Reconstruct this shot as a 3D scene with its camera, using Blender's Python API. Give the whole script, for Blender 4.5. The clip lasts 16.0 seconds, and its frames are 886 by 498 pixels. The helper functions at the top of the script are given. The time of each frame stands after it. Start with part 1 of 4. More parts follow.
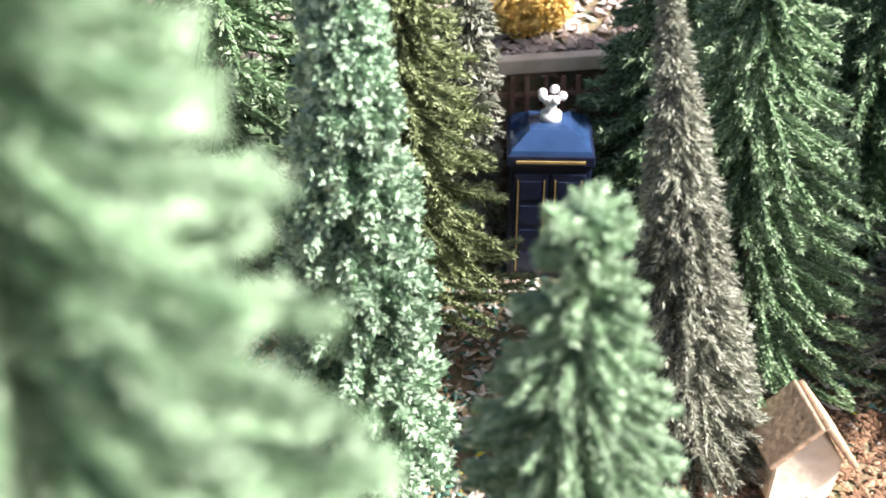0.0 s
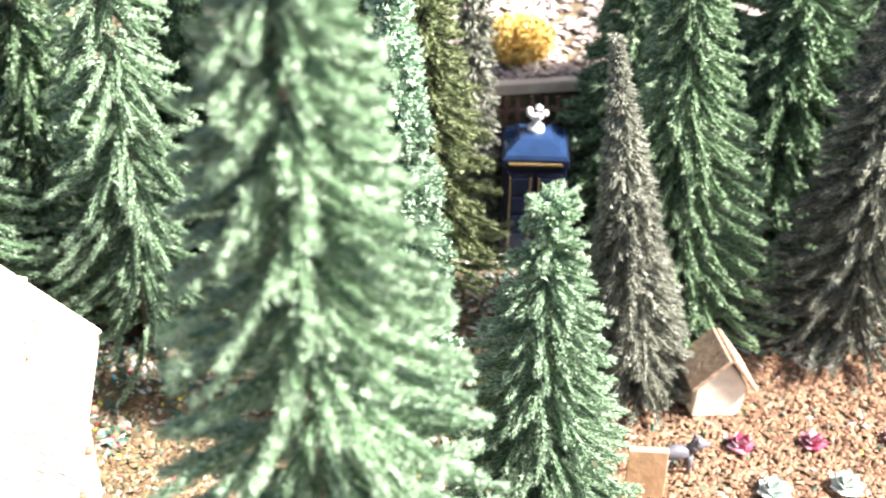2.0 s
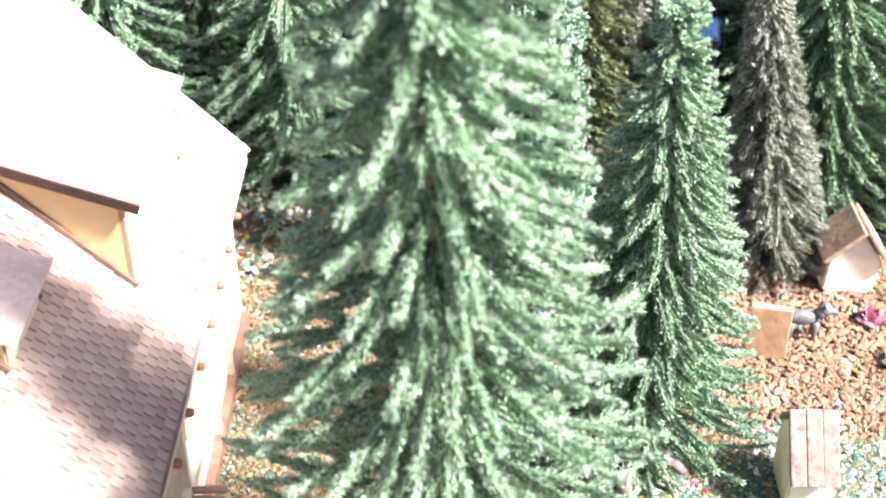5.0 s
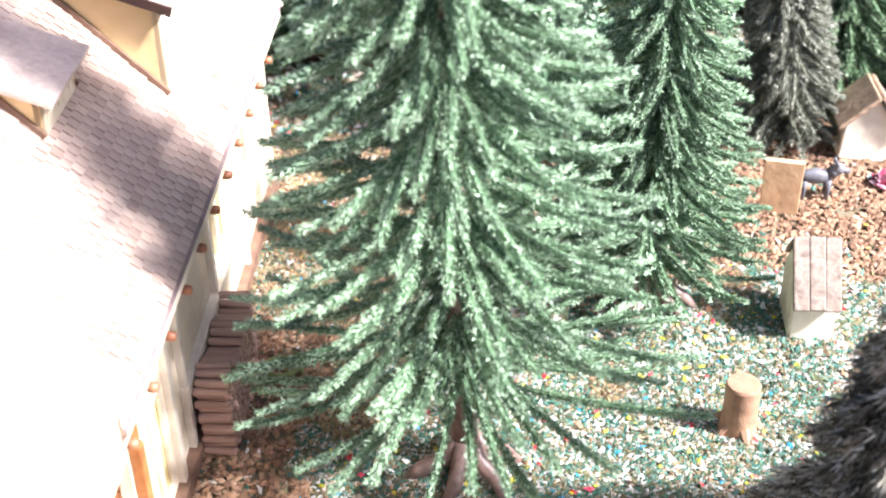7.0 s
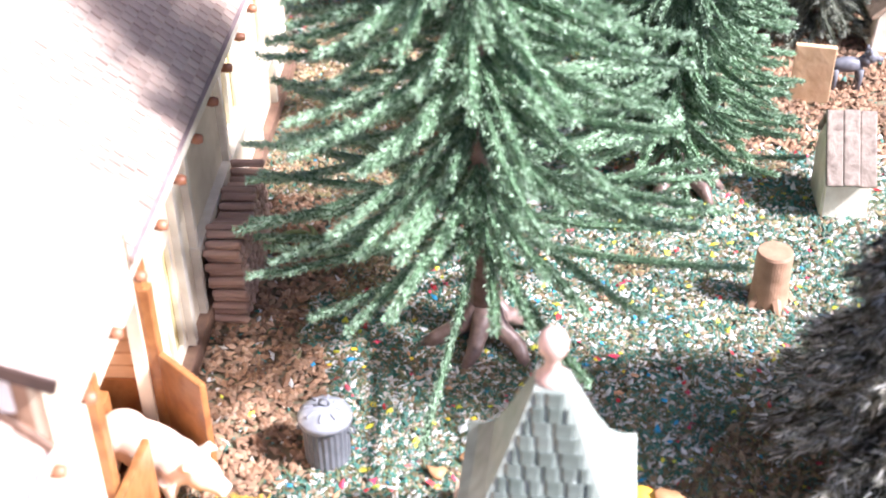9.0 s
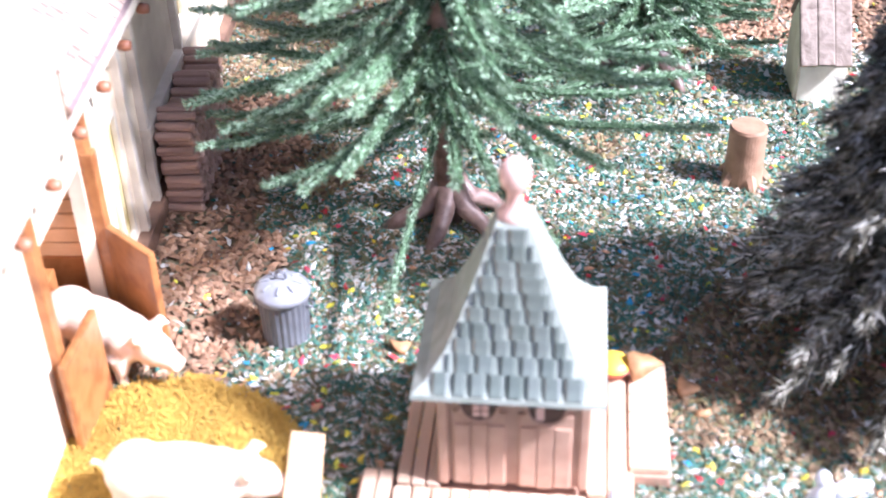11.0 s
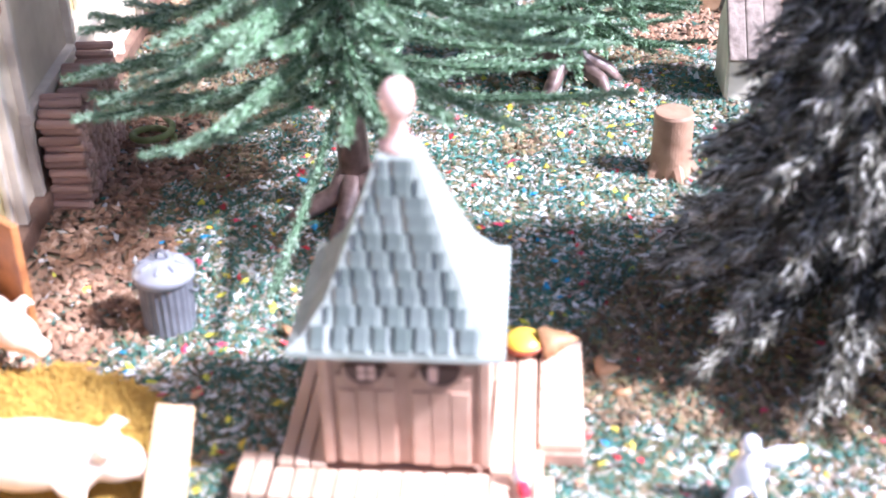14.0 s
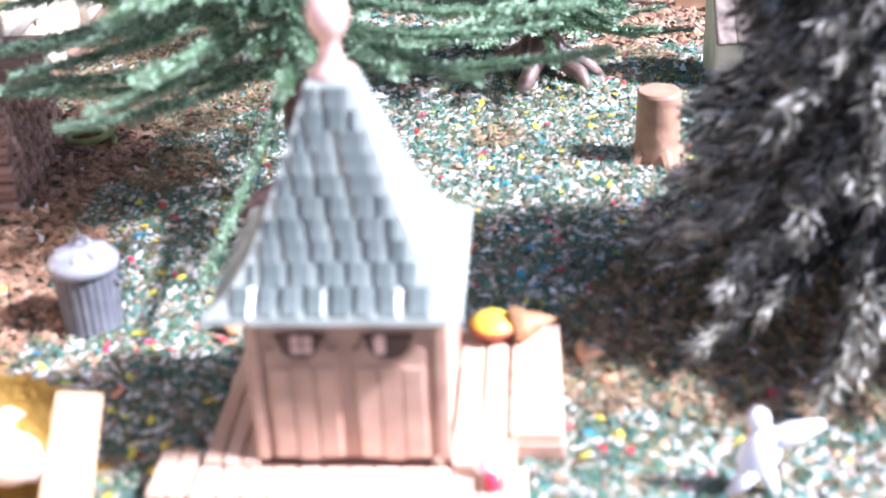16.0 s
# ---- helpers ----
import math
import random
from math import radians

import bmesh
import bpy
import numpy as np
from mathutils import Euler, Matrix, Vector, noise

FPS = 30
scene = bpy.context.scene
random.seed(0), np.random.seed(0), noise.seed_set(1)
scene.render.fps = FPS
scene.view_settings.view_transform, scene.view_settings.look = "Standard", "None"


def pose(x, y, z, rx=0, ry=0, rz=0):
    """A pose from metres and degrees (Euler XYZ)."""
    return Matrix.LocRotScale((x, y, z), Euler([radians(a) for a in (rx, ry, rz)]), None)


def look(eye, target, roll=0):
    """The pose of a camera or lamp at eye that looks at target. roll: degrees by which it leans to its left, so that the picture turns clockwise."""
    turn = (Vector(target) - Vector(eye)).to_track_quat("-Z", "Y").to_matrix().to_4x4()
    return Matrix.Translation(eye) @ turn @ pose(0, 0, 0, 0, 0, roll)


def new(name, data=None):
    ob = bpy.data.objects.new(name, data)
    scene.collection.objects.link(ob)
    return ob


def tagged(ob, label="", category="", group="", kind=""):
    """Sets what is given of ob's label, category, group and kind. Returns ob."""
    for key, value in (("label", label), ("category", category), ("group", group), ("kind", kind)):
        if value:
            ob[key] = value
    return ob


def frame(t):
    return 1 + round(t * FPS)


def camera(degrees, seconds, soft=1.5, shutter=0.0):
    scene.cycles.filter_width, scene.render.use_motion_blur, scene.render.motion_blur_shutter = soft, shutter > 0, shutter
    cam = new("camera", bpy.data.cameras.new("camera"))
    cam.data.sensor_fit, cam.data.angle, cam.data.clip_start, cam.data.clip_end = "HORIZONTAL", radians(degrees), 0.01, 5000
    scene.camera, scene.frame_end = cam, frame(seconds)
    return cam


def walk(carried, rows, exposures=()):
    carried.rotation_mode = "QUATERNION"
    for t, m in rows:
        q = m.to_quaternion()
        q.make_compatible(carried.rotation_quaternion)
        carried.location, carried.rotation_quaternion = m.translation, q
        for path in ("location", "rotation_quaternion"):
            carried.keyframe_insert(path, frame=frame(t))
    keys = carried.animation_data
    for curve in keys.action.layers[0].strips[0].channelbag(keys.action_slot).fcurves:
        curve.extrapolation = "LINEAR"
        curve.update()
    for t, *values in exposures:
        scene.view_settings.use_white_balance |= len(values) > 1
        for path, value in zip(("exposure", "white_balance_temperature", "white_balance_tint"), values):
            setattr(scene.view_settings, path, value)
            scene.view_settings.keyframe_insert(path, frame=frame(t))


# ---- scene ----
CM = 0.01  # the layout is laid out in centimetres
cam = camera(38.0, 16.0, soft=1.7, shutter=0.4)
PATH = [
    (0, (-0.120, 0.700, 13.950), (-0.013, 2.374, 12.861), -0.3),
    (0.5, (-0.300, -0.750, 14.850), (-0.168, 0.925, 13.765), -0.2),
    (1, (-0.552, -3.006, 16.374), (-0.394, -1.341, 15.276), 0.7),
    (1.5, (-0.815, -4.906, 17.363), (-0.653, -3.24, 16.27), 1.2),
    (2, (-0.943, -5.267, 17.457), (-0.821, -3.598, 16.362), 0.5),
    (2.5, (-1.078, -5.781, 17.17), (-1.019, -4.11, 16.071), 0.0),
    (3, (-1.311, -6.4, 17.146), (-1.314, -4.732, 16.043), -0.1),
    (5.5, (-0.136, -7.676, 15.096), (-0.291, -6.037, 13.961), -0.6),
    (6, (0.055, -8.468, 14.389), (-0.127, -6.822, 13.269), -0.8),
    (6.5, (0.253, -9.125, 14.048), (0.057, -7.477, 12.932), -0.9),
    (7, (0.418, -9.631, 13.815), (0.205, -7.99, 12.693), -1.1),
    (7.5, (0.25, -9.941, 13.41), (0.029, -8.301, 12.286), -1.0),
    (8, (-0.048, -9.974, 13.017), (-0.275, -8.343, 11.882), -0.5),
    (8.5, (-0.054, -10.025, 12.487), (-0.287, -8.401, 11.344), -0.6),
    (9, (0.326, -10.055, 11.922), (0.096, -8.432, 10.777), -1.1),
    (9.5, (0.007, -10.123, 11.247), (-0.215, -8.498, 10.103), -0.9),
    (10, (0.043, -10.082, 10.815), (-0.168, -8.46, 9.664), -1.1),
    (12.5, (1.244, -10.717, 9.638), (1.082, -9.106, 8.464), -1.7),
    (13, (1.087, -10.563, 9.321), (0.952, -8.943, 8.156), -1.2),
    (13.5, (1.377, -10.364, 8.93), (1.231, -8.69, 7.845), -1.1),
    (14, (1.243, -10.026, 8.26), (1.094, -8.314, 7.237), -1.2),
    (14.5, (1.033, -9.9, 7.349), (0.888, -8.161, 6.372), -1.3),
    (15, (1.151, -9.427, 6.612), (1.008, -7.663, 5.68), -1.7),
    (15.5, (1.388, -9.167, 6.254), (1.241, -7.39, 5.347), -2.3),
    (16, (1.515, -9.031, 6.462), (1.369, -7.256, 5.552), -2.5),
]
walk(cam, [(t, look(Vector(eye) * CM, Vector(target) * CM, roll)) for t, eye, target, roll in PATH],
     exposures=[(0, 1.79, 6550, 14), (1, 2.0, 6550, 13), (2, 2.03, 6500, 14), (5.5, 1.94, 6150, 16), (9, 1.67, 5750, 19), (12.5, 1.56, 5300, 24), (16, 1.65, 5350, 24)])

# ---- depth of field: a small lens close to small things ----
cam.data.dof.use_dof = True
cam.data.dof.focus_distance = 0.205
cam.data.dof.aperture_fstop = 40

# ---- light ----
SUN = Vector((0.70, -0.16, 0.69)).normalized()
world = bpy.data.worlds.new("sky")
scene.world = world
world.use_nodes = True
wn = world.node_tree
sky = wn.nodes.new("ShaderNodeTexSky")
sky.sky_type = "NISHITA"
sky.sun_disc = False
sky.air_density, sky.dust_density = 0.45, 3.0
sky.sun_elevation = math.asin(SUN.z)
sky.sun_rotation = math.atan2(SUN.x, SUN.y)
wn.nodes["Background"].inputs["Strength"].default_value = 0.083
wn.links.new(sky.outputs["Color"], wn.nodes["Background"].inputs["Color"])
lamp = bpy.data.lights.new("sun", "SUN")
lamp.energy, lamp.angle, lamp.color = 4.9, radians(6.0), (1.0, 0.96, 0.91)
sun = new("sun", lamp)
sun.matrix_world = look(SUN * 3, (0, 0, 0))


# ---- materials ----
def material(name, colours, rough=0.7, scale=400.0, island=False, steps=False, bump=0.0, metal=0.0, stain=0.25, objects=False, sheen=0.5):
    """colours: two or more, spread by a noise, or by chance over loose pieces or objects. scale: per metre."""
    m = bpy.data.materials.new(name)
    m.use_nodes = True
    t = m.node_tree
    n, l = t.nodes, t.links
    b = n["Principled BSDF"]
    b.inputs["Roughness"].default_value = rough
    b.inputs["Metallic"].default_value = metal
    b.inputs["Specular IOR Level"].default_value = sheen
    co = n.new("ShaderNodeTexCoord")
    fine = n.new("ShaderNodeTexNoise")
    fine.inputs["Scale"].default_value = scale
    fine.inputs["Detail"].default_value = 5
    broad = n.new("ShaderNodeTexNoise")
    broad.inputs["Scale"].default_value = scale * 0.13
    broad.inputs["Detail"].default_value = 3
    l.new(co.outputs["Object"], fine.inputs["Vector"])
    l.new(co.outputs["Object"], broad.inputs["Vector"])
    ramp = n.new("ShaderNodeValToRGB")
    e = ramp.color_ramp.elements
    low, high = (0.0, 1.0) if (island or objects) else (0.33, 0.67)
    while len(e) < len(colours):
        e.new(0.5)
    for k, c in enumerate(colours):
        e[k].position = low + (high - low) * k / (len(colours) if steps else max(1, len(colours) - 1))
        e[k].color = (*c, 1)
    if steps:
        ramp.color_ramp.interpolation = "CONSTANT"
    if island:
        l.new(n.new("ShaderNodeNewGeometry").outputs["Random Per Island"], ramp.inputs["Fac"])
    elif objects:
        l.new(n.new("ShaderNodeObjectInfo").outputs["Random"], ramp.inputs["Fac"])
    else:
        l.new(fine.outputs["Fac"], ramp.inputs["Fac"])
    shade = n.new("ShaderNodeMapRange")
    shade.inputs["From Min"].default_value, shade.inputs["From Max"].default_value = 0.3, 0.7
    shade.inputs["To Min"].default_value, shade.inputs["To Max"].default_value = 1 - stain, 1 + stain
    l.new(broad.outputs["Fac"], shade.inputs["Value"])
    mul = n.new("ShaderNodeVectorMath")
    mul.operation = "MULTIPLY"
    l.new(ramp.outputs["Color"], mul.inputs[0])
    l.new(shade.outputs["Result"], mul.inputs[1])
    l.new(mul.outputs["Vector"], b.inputs["Base Color"])
    if bump:
        bm_node = n.new("ShaderNodeBump")
        bm_node.inputs["Strength"].default_value = bump
        bm_node.inputs["Distance"].default_value = 0.3 / scale
        l.new(fine.outputs["Fac"], bm_node.inputs["Height"])
        l.new(bm_node.outputs["Normal"], b.inputs["Normal"])
    return m


M = {}
M["soil"] = material("soil", [(0.10, 0.075, 0.045), (0.20, 0.15, 0.09), (0.13, 0.15, 0.09)], 0.95, 500, bump=0.6)
M["flock"] = material("ground flock", [(0.045, 0.14, 0.10), (0.13, 0.12, 0.055), (0.30, 0.21, 0.125), (0.52, 0.47, 0.42), (0.065, 0.175, 0.135),
    (0.22, 0.145, 0.085), (0.17, 0.15, 0.07), (0.38, 0.30, 0.22), (0.12, 0.225, 0.185), (0.66, 0.65, 0.62), (0.16, 0.14, 0.07), (0.44, 0.39, 0.32), (0.05, 0.12, 0.085), (0.56, 0.55, 0.51)], 0.85, 900, island=True, steps=True)
M["fibre"] = material("grass fibre", [(0.03, 0.14, 0.10), (0.05, 0.19, 0.15), (0.12, 0.14, 0.05), (0.06, 0.09, 0.05)], 0.7, 900, island=True)
# brown of the loose flock, also used to colour in shade on the ground
M["brown_flock"] = material("brown flock", [(0.16, 0.10, 0.05), (0.25, 0.165, 0.09), (0.10, 0.065, 0.034), (0.20, 0.16, 0.07), (0.33, 0.24, 0.15)], 0.9, 900, island=True, steps=True)
M["chips"] = material("coloured chips", [(0.75, 0.55, 0.03), (0.70, 0.62, 0.05), (0.55, 0.03, 0.04), (0.03, 0.28, 0.50), (0.72, 0.70, 0.68),
    (0.60, 0.05, 0.10), (0.68, 0.36, 0.20), (0.60, 0.60, 0.05)], 0.6, 900, island=True, steps=True)
M["gravel"] = material("gravel", [(0.25, 0.135, 0.075), (0.35, 0.205, 0.12), (0.18, 0.10, 0.058), (0.42, 0.27, 0.17), (0.14, 0.08, 0.048), (0.30, 0.17, 0.095)], 0.9, 1500, island=True, bump=0.2)
M["far_gravel"] = material("pale ballast", [(0.42, 0.36, 0.33), (0.58, 0.50, 0.46), (0.30, 0.24, 0.21)], 0.9, 900, island=True)
M["straw"] = material("straw", [(0.46, 0.27, 0.04), (0.58, 0.37, 0.07), (0.34, 0.19, 0.03)], 0.9, 900, island=True)
M["bark"] = material("bark", [(0.12, 0.075, 0.06), (0.27, 0.185, 0.155)], 0.42, 500, bump=0.5)
GREENS = {
    "fir": [(0.165, 0.28, 0.15), (0.27, 0.40, 0.25), (0.44, 0.56, 0.41), (0.21, 0.33, 0.19)],
    "pale": [(0.27, 0.42, 0.28), (0.44, 0.57, 0.43), (0.20, 0.33, 0.20)],
    "olive": [(0.14, 0.175, 0.075), (0.23, 0.28, 0.13), (0.36, 0.41, 0.23)],
    "grey": [(0.19, 0.205, 0.15), (0.35, 0.365, 0.29), (0.14, 0.15, 0.11), (0.56, 0.575, 0.49)],
    "dark": [(0.085, 0.076, 0.05), (0.11, 0.10, 0.068), (0.42, 0.40, 0.32), (0.10, 0.09, 0.06), (0.85, 0.82, 0.72), (0.18, 0.165, 0.12)],
    "deep": [(0.14, 0.235, 0.12), (0.24, 0.355, 0.20), (0.42, 0.53, 0.37)],
}
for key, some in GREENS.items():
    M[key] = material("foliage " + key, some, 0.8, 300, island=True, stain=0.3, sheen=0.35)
    # foliage colour darkened, to put the shade inside the fronds into the core
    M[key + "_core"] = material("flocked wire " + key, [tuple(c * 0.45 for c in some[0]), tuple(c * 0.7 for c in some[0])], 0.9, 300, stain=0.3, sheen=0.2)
M["roof"] = material("roof tile", [(0.42, 0.31, 0.25), (0.49, 0.38, 0.31), (0.36, 0.26, 0.21), (0.45, 0.35, 0.29)], 0.35, 900, objects=True, bump=0.2)
M["roof_joined"] = material("roof tile bed", [(0.42, 0.31, 0.25), (0.49, 0.38, 0.31), (0.36, 0.26, 0.21), (0.45, 0.35, 0.29)], 0.35, 900, island=True, bump=0.2)
M["roof_flat"] = material("dormer roof tiles", [(0.46, 0.36, 0.30), (0.58, 0.47, 0.40)], 0.4, 900, bump=0.4)
M["roof_bed"] = material("roof board", [(0.17, 0.12, 0.12), (0.25, 0.18, 0.17)], 0.6, 500)
M["cream"] = material("cream plaster", [(0.66, 0.56, 0.41), (0.73, 0.63, 0.48)], 0.6, 350, bump=0.25)
M["yellow_wall"] = material("yellow plaster", [(0.68, 0.50, 0.24), (0.74, 0.56, 0.30)], 0.6, 350, bump=0.2)
M["beam"] = material("brown beam", [(0.14, 0.08, 0.055), (0.22, 0.13, 0.085)], 0.5, 450, bump=0.3)
M["orange_wood"] = material("orange wood", [(0.28, 0.11, 0.035), (0.37, 0.16, 0.055), (0.22, 0.08, 0.028)], 0.35, 260, bump=0.25)
M["peg"] = material("rafter end", [(0.28, 0.11, 0.055), (0.36, 0.15, 0.08)], 0.45, 500)
M["pale_trim"] = material("pale trim", [(0.62, 0.55, 0.44), (0.72, 0.66, 0.55)], 0.3, 400)
M["glass_yellow"] = material("window pane", [(0.78, 0.66, 0.30), (0.84, 0.74, 0.42)], 0.2, 200)
M["logs"] = material("cut logs", [(0.38, 0.24, 0.18), (0.46, 0.30, 0.23), (0.31, 0.19, 0.14)], 0.6, 700, objects=True, bump=0.4)
M["tin"] = material("galvanised tin", [(0.12, 0.125, 0.14), (0.17, 0.175, 0.19)], 0.35, 500, metal=0.15, bump=0.1)
# same tin made paler: the light on the upward-facing lid is in the colour
M["tin_top_lit"] = material("tin with top light", [(0.27, 0.28, 0.31), (0.34, 0.35, 0.38)], 0.35, 500, metal=0.15, bump=0.1)
M["pig"] = material("pale pig plastic", [(0.80, 0.60, 0.46), (0.86, 0.68, 0.55)], 0.45, 250, bump=0.1)
M["deck"] = material("pink-brown deck plank", [(0.62, 0.43, 0.30), (0.70, 0.50, 0.36), (0.55, 0.37, 0.25)], 0.45, 500, objects=True, bump=0.25)
M["pav_wall"] = material("pink-brown board", [(0.42, 0.25, 0.175), (0.49, 0.31, 0.22)], 0.45, 400, bump=0.2)
# dark colour stands for the shade in the half-round windows
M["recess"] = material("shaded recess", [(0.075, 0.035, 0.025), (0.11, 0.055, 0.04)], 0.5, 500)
M["dark_wood"] = material("window recess", [(0.04, 0.02, 0.015), (0.07, 0.035, 0.025)], 0.5, 500)
M["slate"] = material("grey-green slate", [(0.115, 0.138, 0.118), (0.145, 0.168, 0.148), (0.10, 0.122, 0.105)], 0.15, 700, objects=True, bump=0.15, sheen=0.9)
# roof under the slates, kept paler so its colour imitates glints in the joints
M["slate_bed"] = material("grey-green roof and joint glints", [(0.30, 0.33, 0.28), (0.38, 0.41, 0.36)], 0.25, 500, bump=0.2)
M["finial"] = material("pink finial", [(0.66, 0.42, 0.34), (0.72, 0.48, 0.40)], 0.4, 400)
M["board"] = material("tan wood", [(0.62, 0.40, 0.22), (0.70, 0.47, 0.28)], 0.55, 300, bump=0.3)
M["white"] = material("white plastic", [(0.82, 0.81, 0.83), (0.88, 0.87, 0.88)], 0.5, 300)
M["stone"] = material("cream stone", [(0.74, 0.68, 0.54), (0.82, 0.77, 0.64)], 0.7, 500, bump=0.3)
M["thatch"] = material("brown shingle", [(0.38, 0.27, 0.18), (0.48, 0.35, 0.24), (0.29, 0.20, 0.13)], 0.7, 600, bump=0.6)
M["hive_lid"] = material("weathered lid", [(0.20, 0.15, 0.115), (0.28, 0.22, 0.175), (0.15, 0.11, 0.085)], 0.7, 500, bump=0.6)
M["stump"] = material("stump wood", [(0.31, 0.175, 0.105), (0.39, 0.235, 0.15)], 0.6, 500, bump=0.4)
M["dog"] = material("grey dog plastic", [(0.10, 0.10, 0.11), (0.17, 0.17, 0.19)], 0.5, 500)
M["moss"] = material("mossy cord", [(0.13, 0.17, 0.05), (0.20, 0.24, 0.08)], 0.7, 700, bump=0.3)
M["petal"] = material("crimson petal", [(0.28, 0.035, 0.08), (0.42, 0.09, 0.16), (0.58, 0.45, 0.50), (0.33, 0.05, 0.10)], 0.6, 900, objects=True)
M["cabbage"] = material("pale cabbage leaf", [(0.58, 0.68, 0.60), (0.76, 0.80, 0.75), (0.36, 0.52, 0.43)], 0.6, 900, objects=True)
M["tuft"] = material("lime tuft", [(0.60, 0.66, 0.12), (0.74, 0.76, 0.30)], 0.7, 900, objects=True)
M["blue"] = material("dark blue paint", [(0.008, 0.012, 0.03), (0.014, 0.02, 0.05)], 0.3, 300)
M["blue_roof"] = material("glossy blue roof", [(0.025, 0.06, 0.15), (0.035, 0.08, 0.19)], 0.12, 300, metal=0.35)
M["gold"] = material("gold lining", [(0.35, 0.25, 0.10), (0.45, 0.33, 0.14)], 0.4, 300)
M["yellow_bush"] = material("yellow bush", [(0.74, 0.50, 0.12), (0.82, 0.63, 0.24), (0.64, 0.41, 0.09)], 0.9, 300, island=True)
M["lattice"] = material("rusty lattice", [(0.20, 0.11, 0.08), (0.32, 0.20, 0.15)], 0.7, 300)
M["rail_board"] = material("pale boards", [(0.60, 0.50, 0.38), (0.70, 0.62, 0.50)], 0.7, 300)
M["orange"] = material("orange glaze", [(0.82, 0.50, 0.04), (0.88, 0.58, 0.08)], 0.4, 300)
M["leaf"] = material("dry leaf", [(0.34, 0.175, 0.075), (0.44, 0.24, 0.11), (0.26, 0.125, 0.05)], 0.6, 400, bump=0.2)
M["dark_red"] = material("dark red glaze", [(0.24, 0.045, 0.02), (0.32, 0.07, 0.03)], 0.35, 300)
M["red"] = material("red plastic", [(0.62, 0.02, 0.05), (0.70, 0.05, 0.08)], 0.4, 300)


# ---- building blocks: all sizes in centimetres ----
def part(name, bm, mat, parent=None, label="", smooth=False, at=None):
    me = bpy.data.meshes.new(name)
    bmesh.ops.recalc_face_normals(bm, faces=bm.faces)
    bmesh.ops.scale(bm, vec=(CM, CM, CM), verts=bm.verts)
    bm.to_mesh(me)
    bm.free()
    me.materials.append(mat)
    if smooth:
        for p in me.polygons:
            p.use_smooth = True
    ob = new(name, me)
    ob.parent = parent
    if at:
        ob.location = Vector(at) * CM
    if label:
        tagged(ob, label)
    return ob


def soup(name, verts, faces, mat, parent=None, label=""):
    me = bpy.data.meshes.new(name)
    me.from_pydata((np.asarray(verts) * CM).tolist(), [], faces.tolist() if hasattr(faces, "tolist") else faces)
    me.materials.append(mat)
    ob = new(name, me)
    ob.parent = parent
    if label:
        tagged(ob, label)
    return ob


def thing(name, x, y, z, label, category, rz=0, group="", rx=0, ry=0):
    ob = new(name)
    ob.empty_display_size = 0.002
    ob.matrix_basis = pose(x * CM, y * CM, z * CM, rx, ry, rz)
    return tagged(ob, label, category, group)


def box(bm, size, loc, rot=(0, 0, 0), bevel=0.0):
    m = Matrix.LocRotScale(loc, Euler([radians(a) for a in rot]), None)
    made = bmesh.ops.create_cube(bm, size=1)["verts"]
    bmesh.ops.scale(bm, vec=size, verts=made)
    if bevel:
        edges = list({e for v in made for e in v.link_edges})
        made = bmesh.ops.bevel(bm, geom=edges, offset=bevel, segments=2, affect="EDGES", profile=0.6)["verts"]
        made = list({v for v in made})
    bmesh.ops.transform(bm, matrix=m, verts=made)
    return bm


def one_box(size, loc=(0, 0, 0), rot=(0, 0, 0), bevel=0.02):
    return box(bmesh.new(), size, loc, rot, bevel)


def lathe(bm, profile, segs=20, loc=(0, 0, 0), scale=(1, 1)):
    rings = []
    for r, z in profile:
        rings.append([bm.verts.new((loc[0] + scale[0] * r * math.cos(2 * math.pi * k / segs), loc[1] + scale[1] * r * math.sin(2 * math.pi * k / segs), loc[2] + z)) for k in range(segs)])
    for a, b in zip(rings, rings[1:]):
        for k in range(segs):
            bm.faces.new((a[k], a[(k + 1) % segs], b[(k + 1) % segs], b[k]))
    bm.faces.new(rings[0][::-1])
    bm.faces.new(rings[-1])
    return bm


def tube(bm, points, radii, segs=8):
    pts = [Vector(p) for p in points]
    rings = []
    for k, p in enumerate(pts):
        d = (pts[min(k + 1, len(pts) - 1)] - pts[max(k - 1, 0)]).normalized()
        a = d.orthogonal().normalized() if k == 0 else (rings_a - d * rings_a.dot(d)).normalized()
        rings_a = a
        b = d.cross(a)
        rings.append([bm.verts.new(p + radii[k] * (a * math.cos(2 * math.pi * j / segs) + b * math.sin(2 * math.pi * j / segs))) for j in range(segs)])
    for a, b in zip(rings, rings[1:]):
        for j in range(segs):
            bm.faces.new((a[j], a[(j + 1) % segs], b[(j + 1) % segs], b[j]))
    bm.faces.new(rings[0][::-1])
    bm.faces.new(rings[-1])
    return bm


def ball(bm, r, loc, stretch=(1, 1, 1), segs=14, rot=(0, 0, 0)):
    m = Matrix.LocRotScale(loc, Euler([radians(a) for a in rot]), Vector(stretch))
    bmesh.ops.create_uvsphere(bm, u_segments=segs, v_segments=max(6, segs * 2 // 3), radius=r, matrix=m)
    return bm


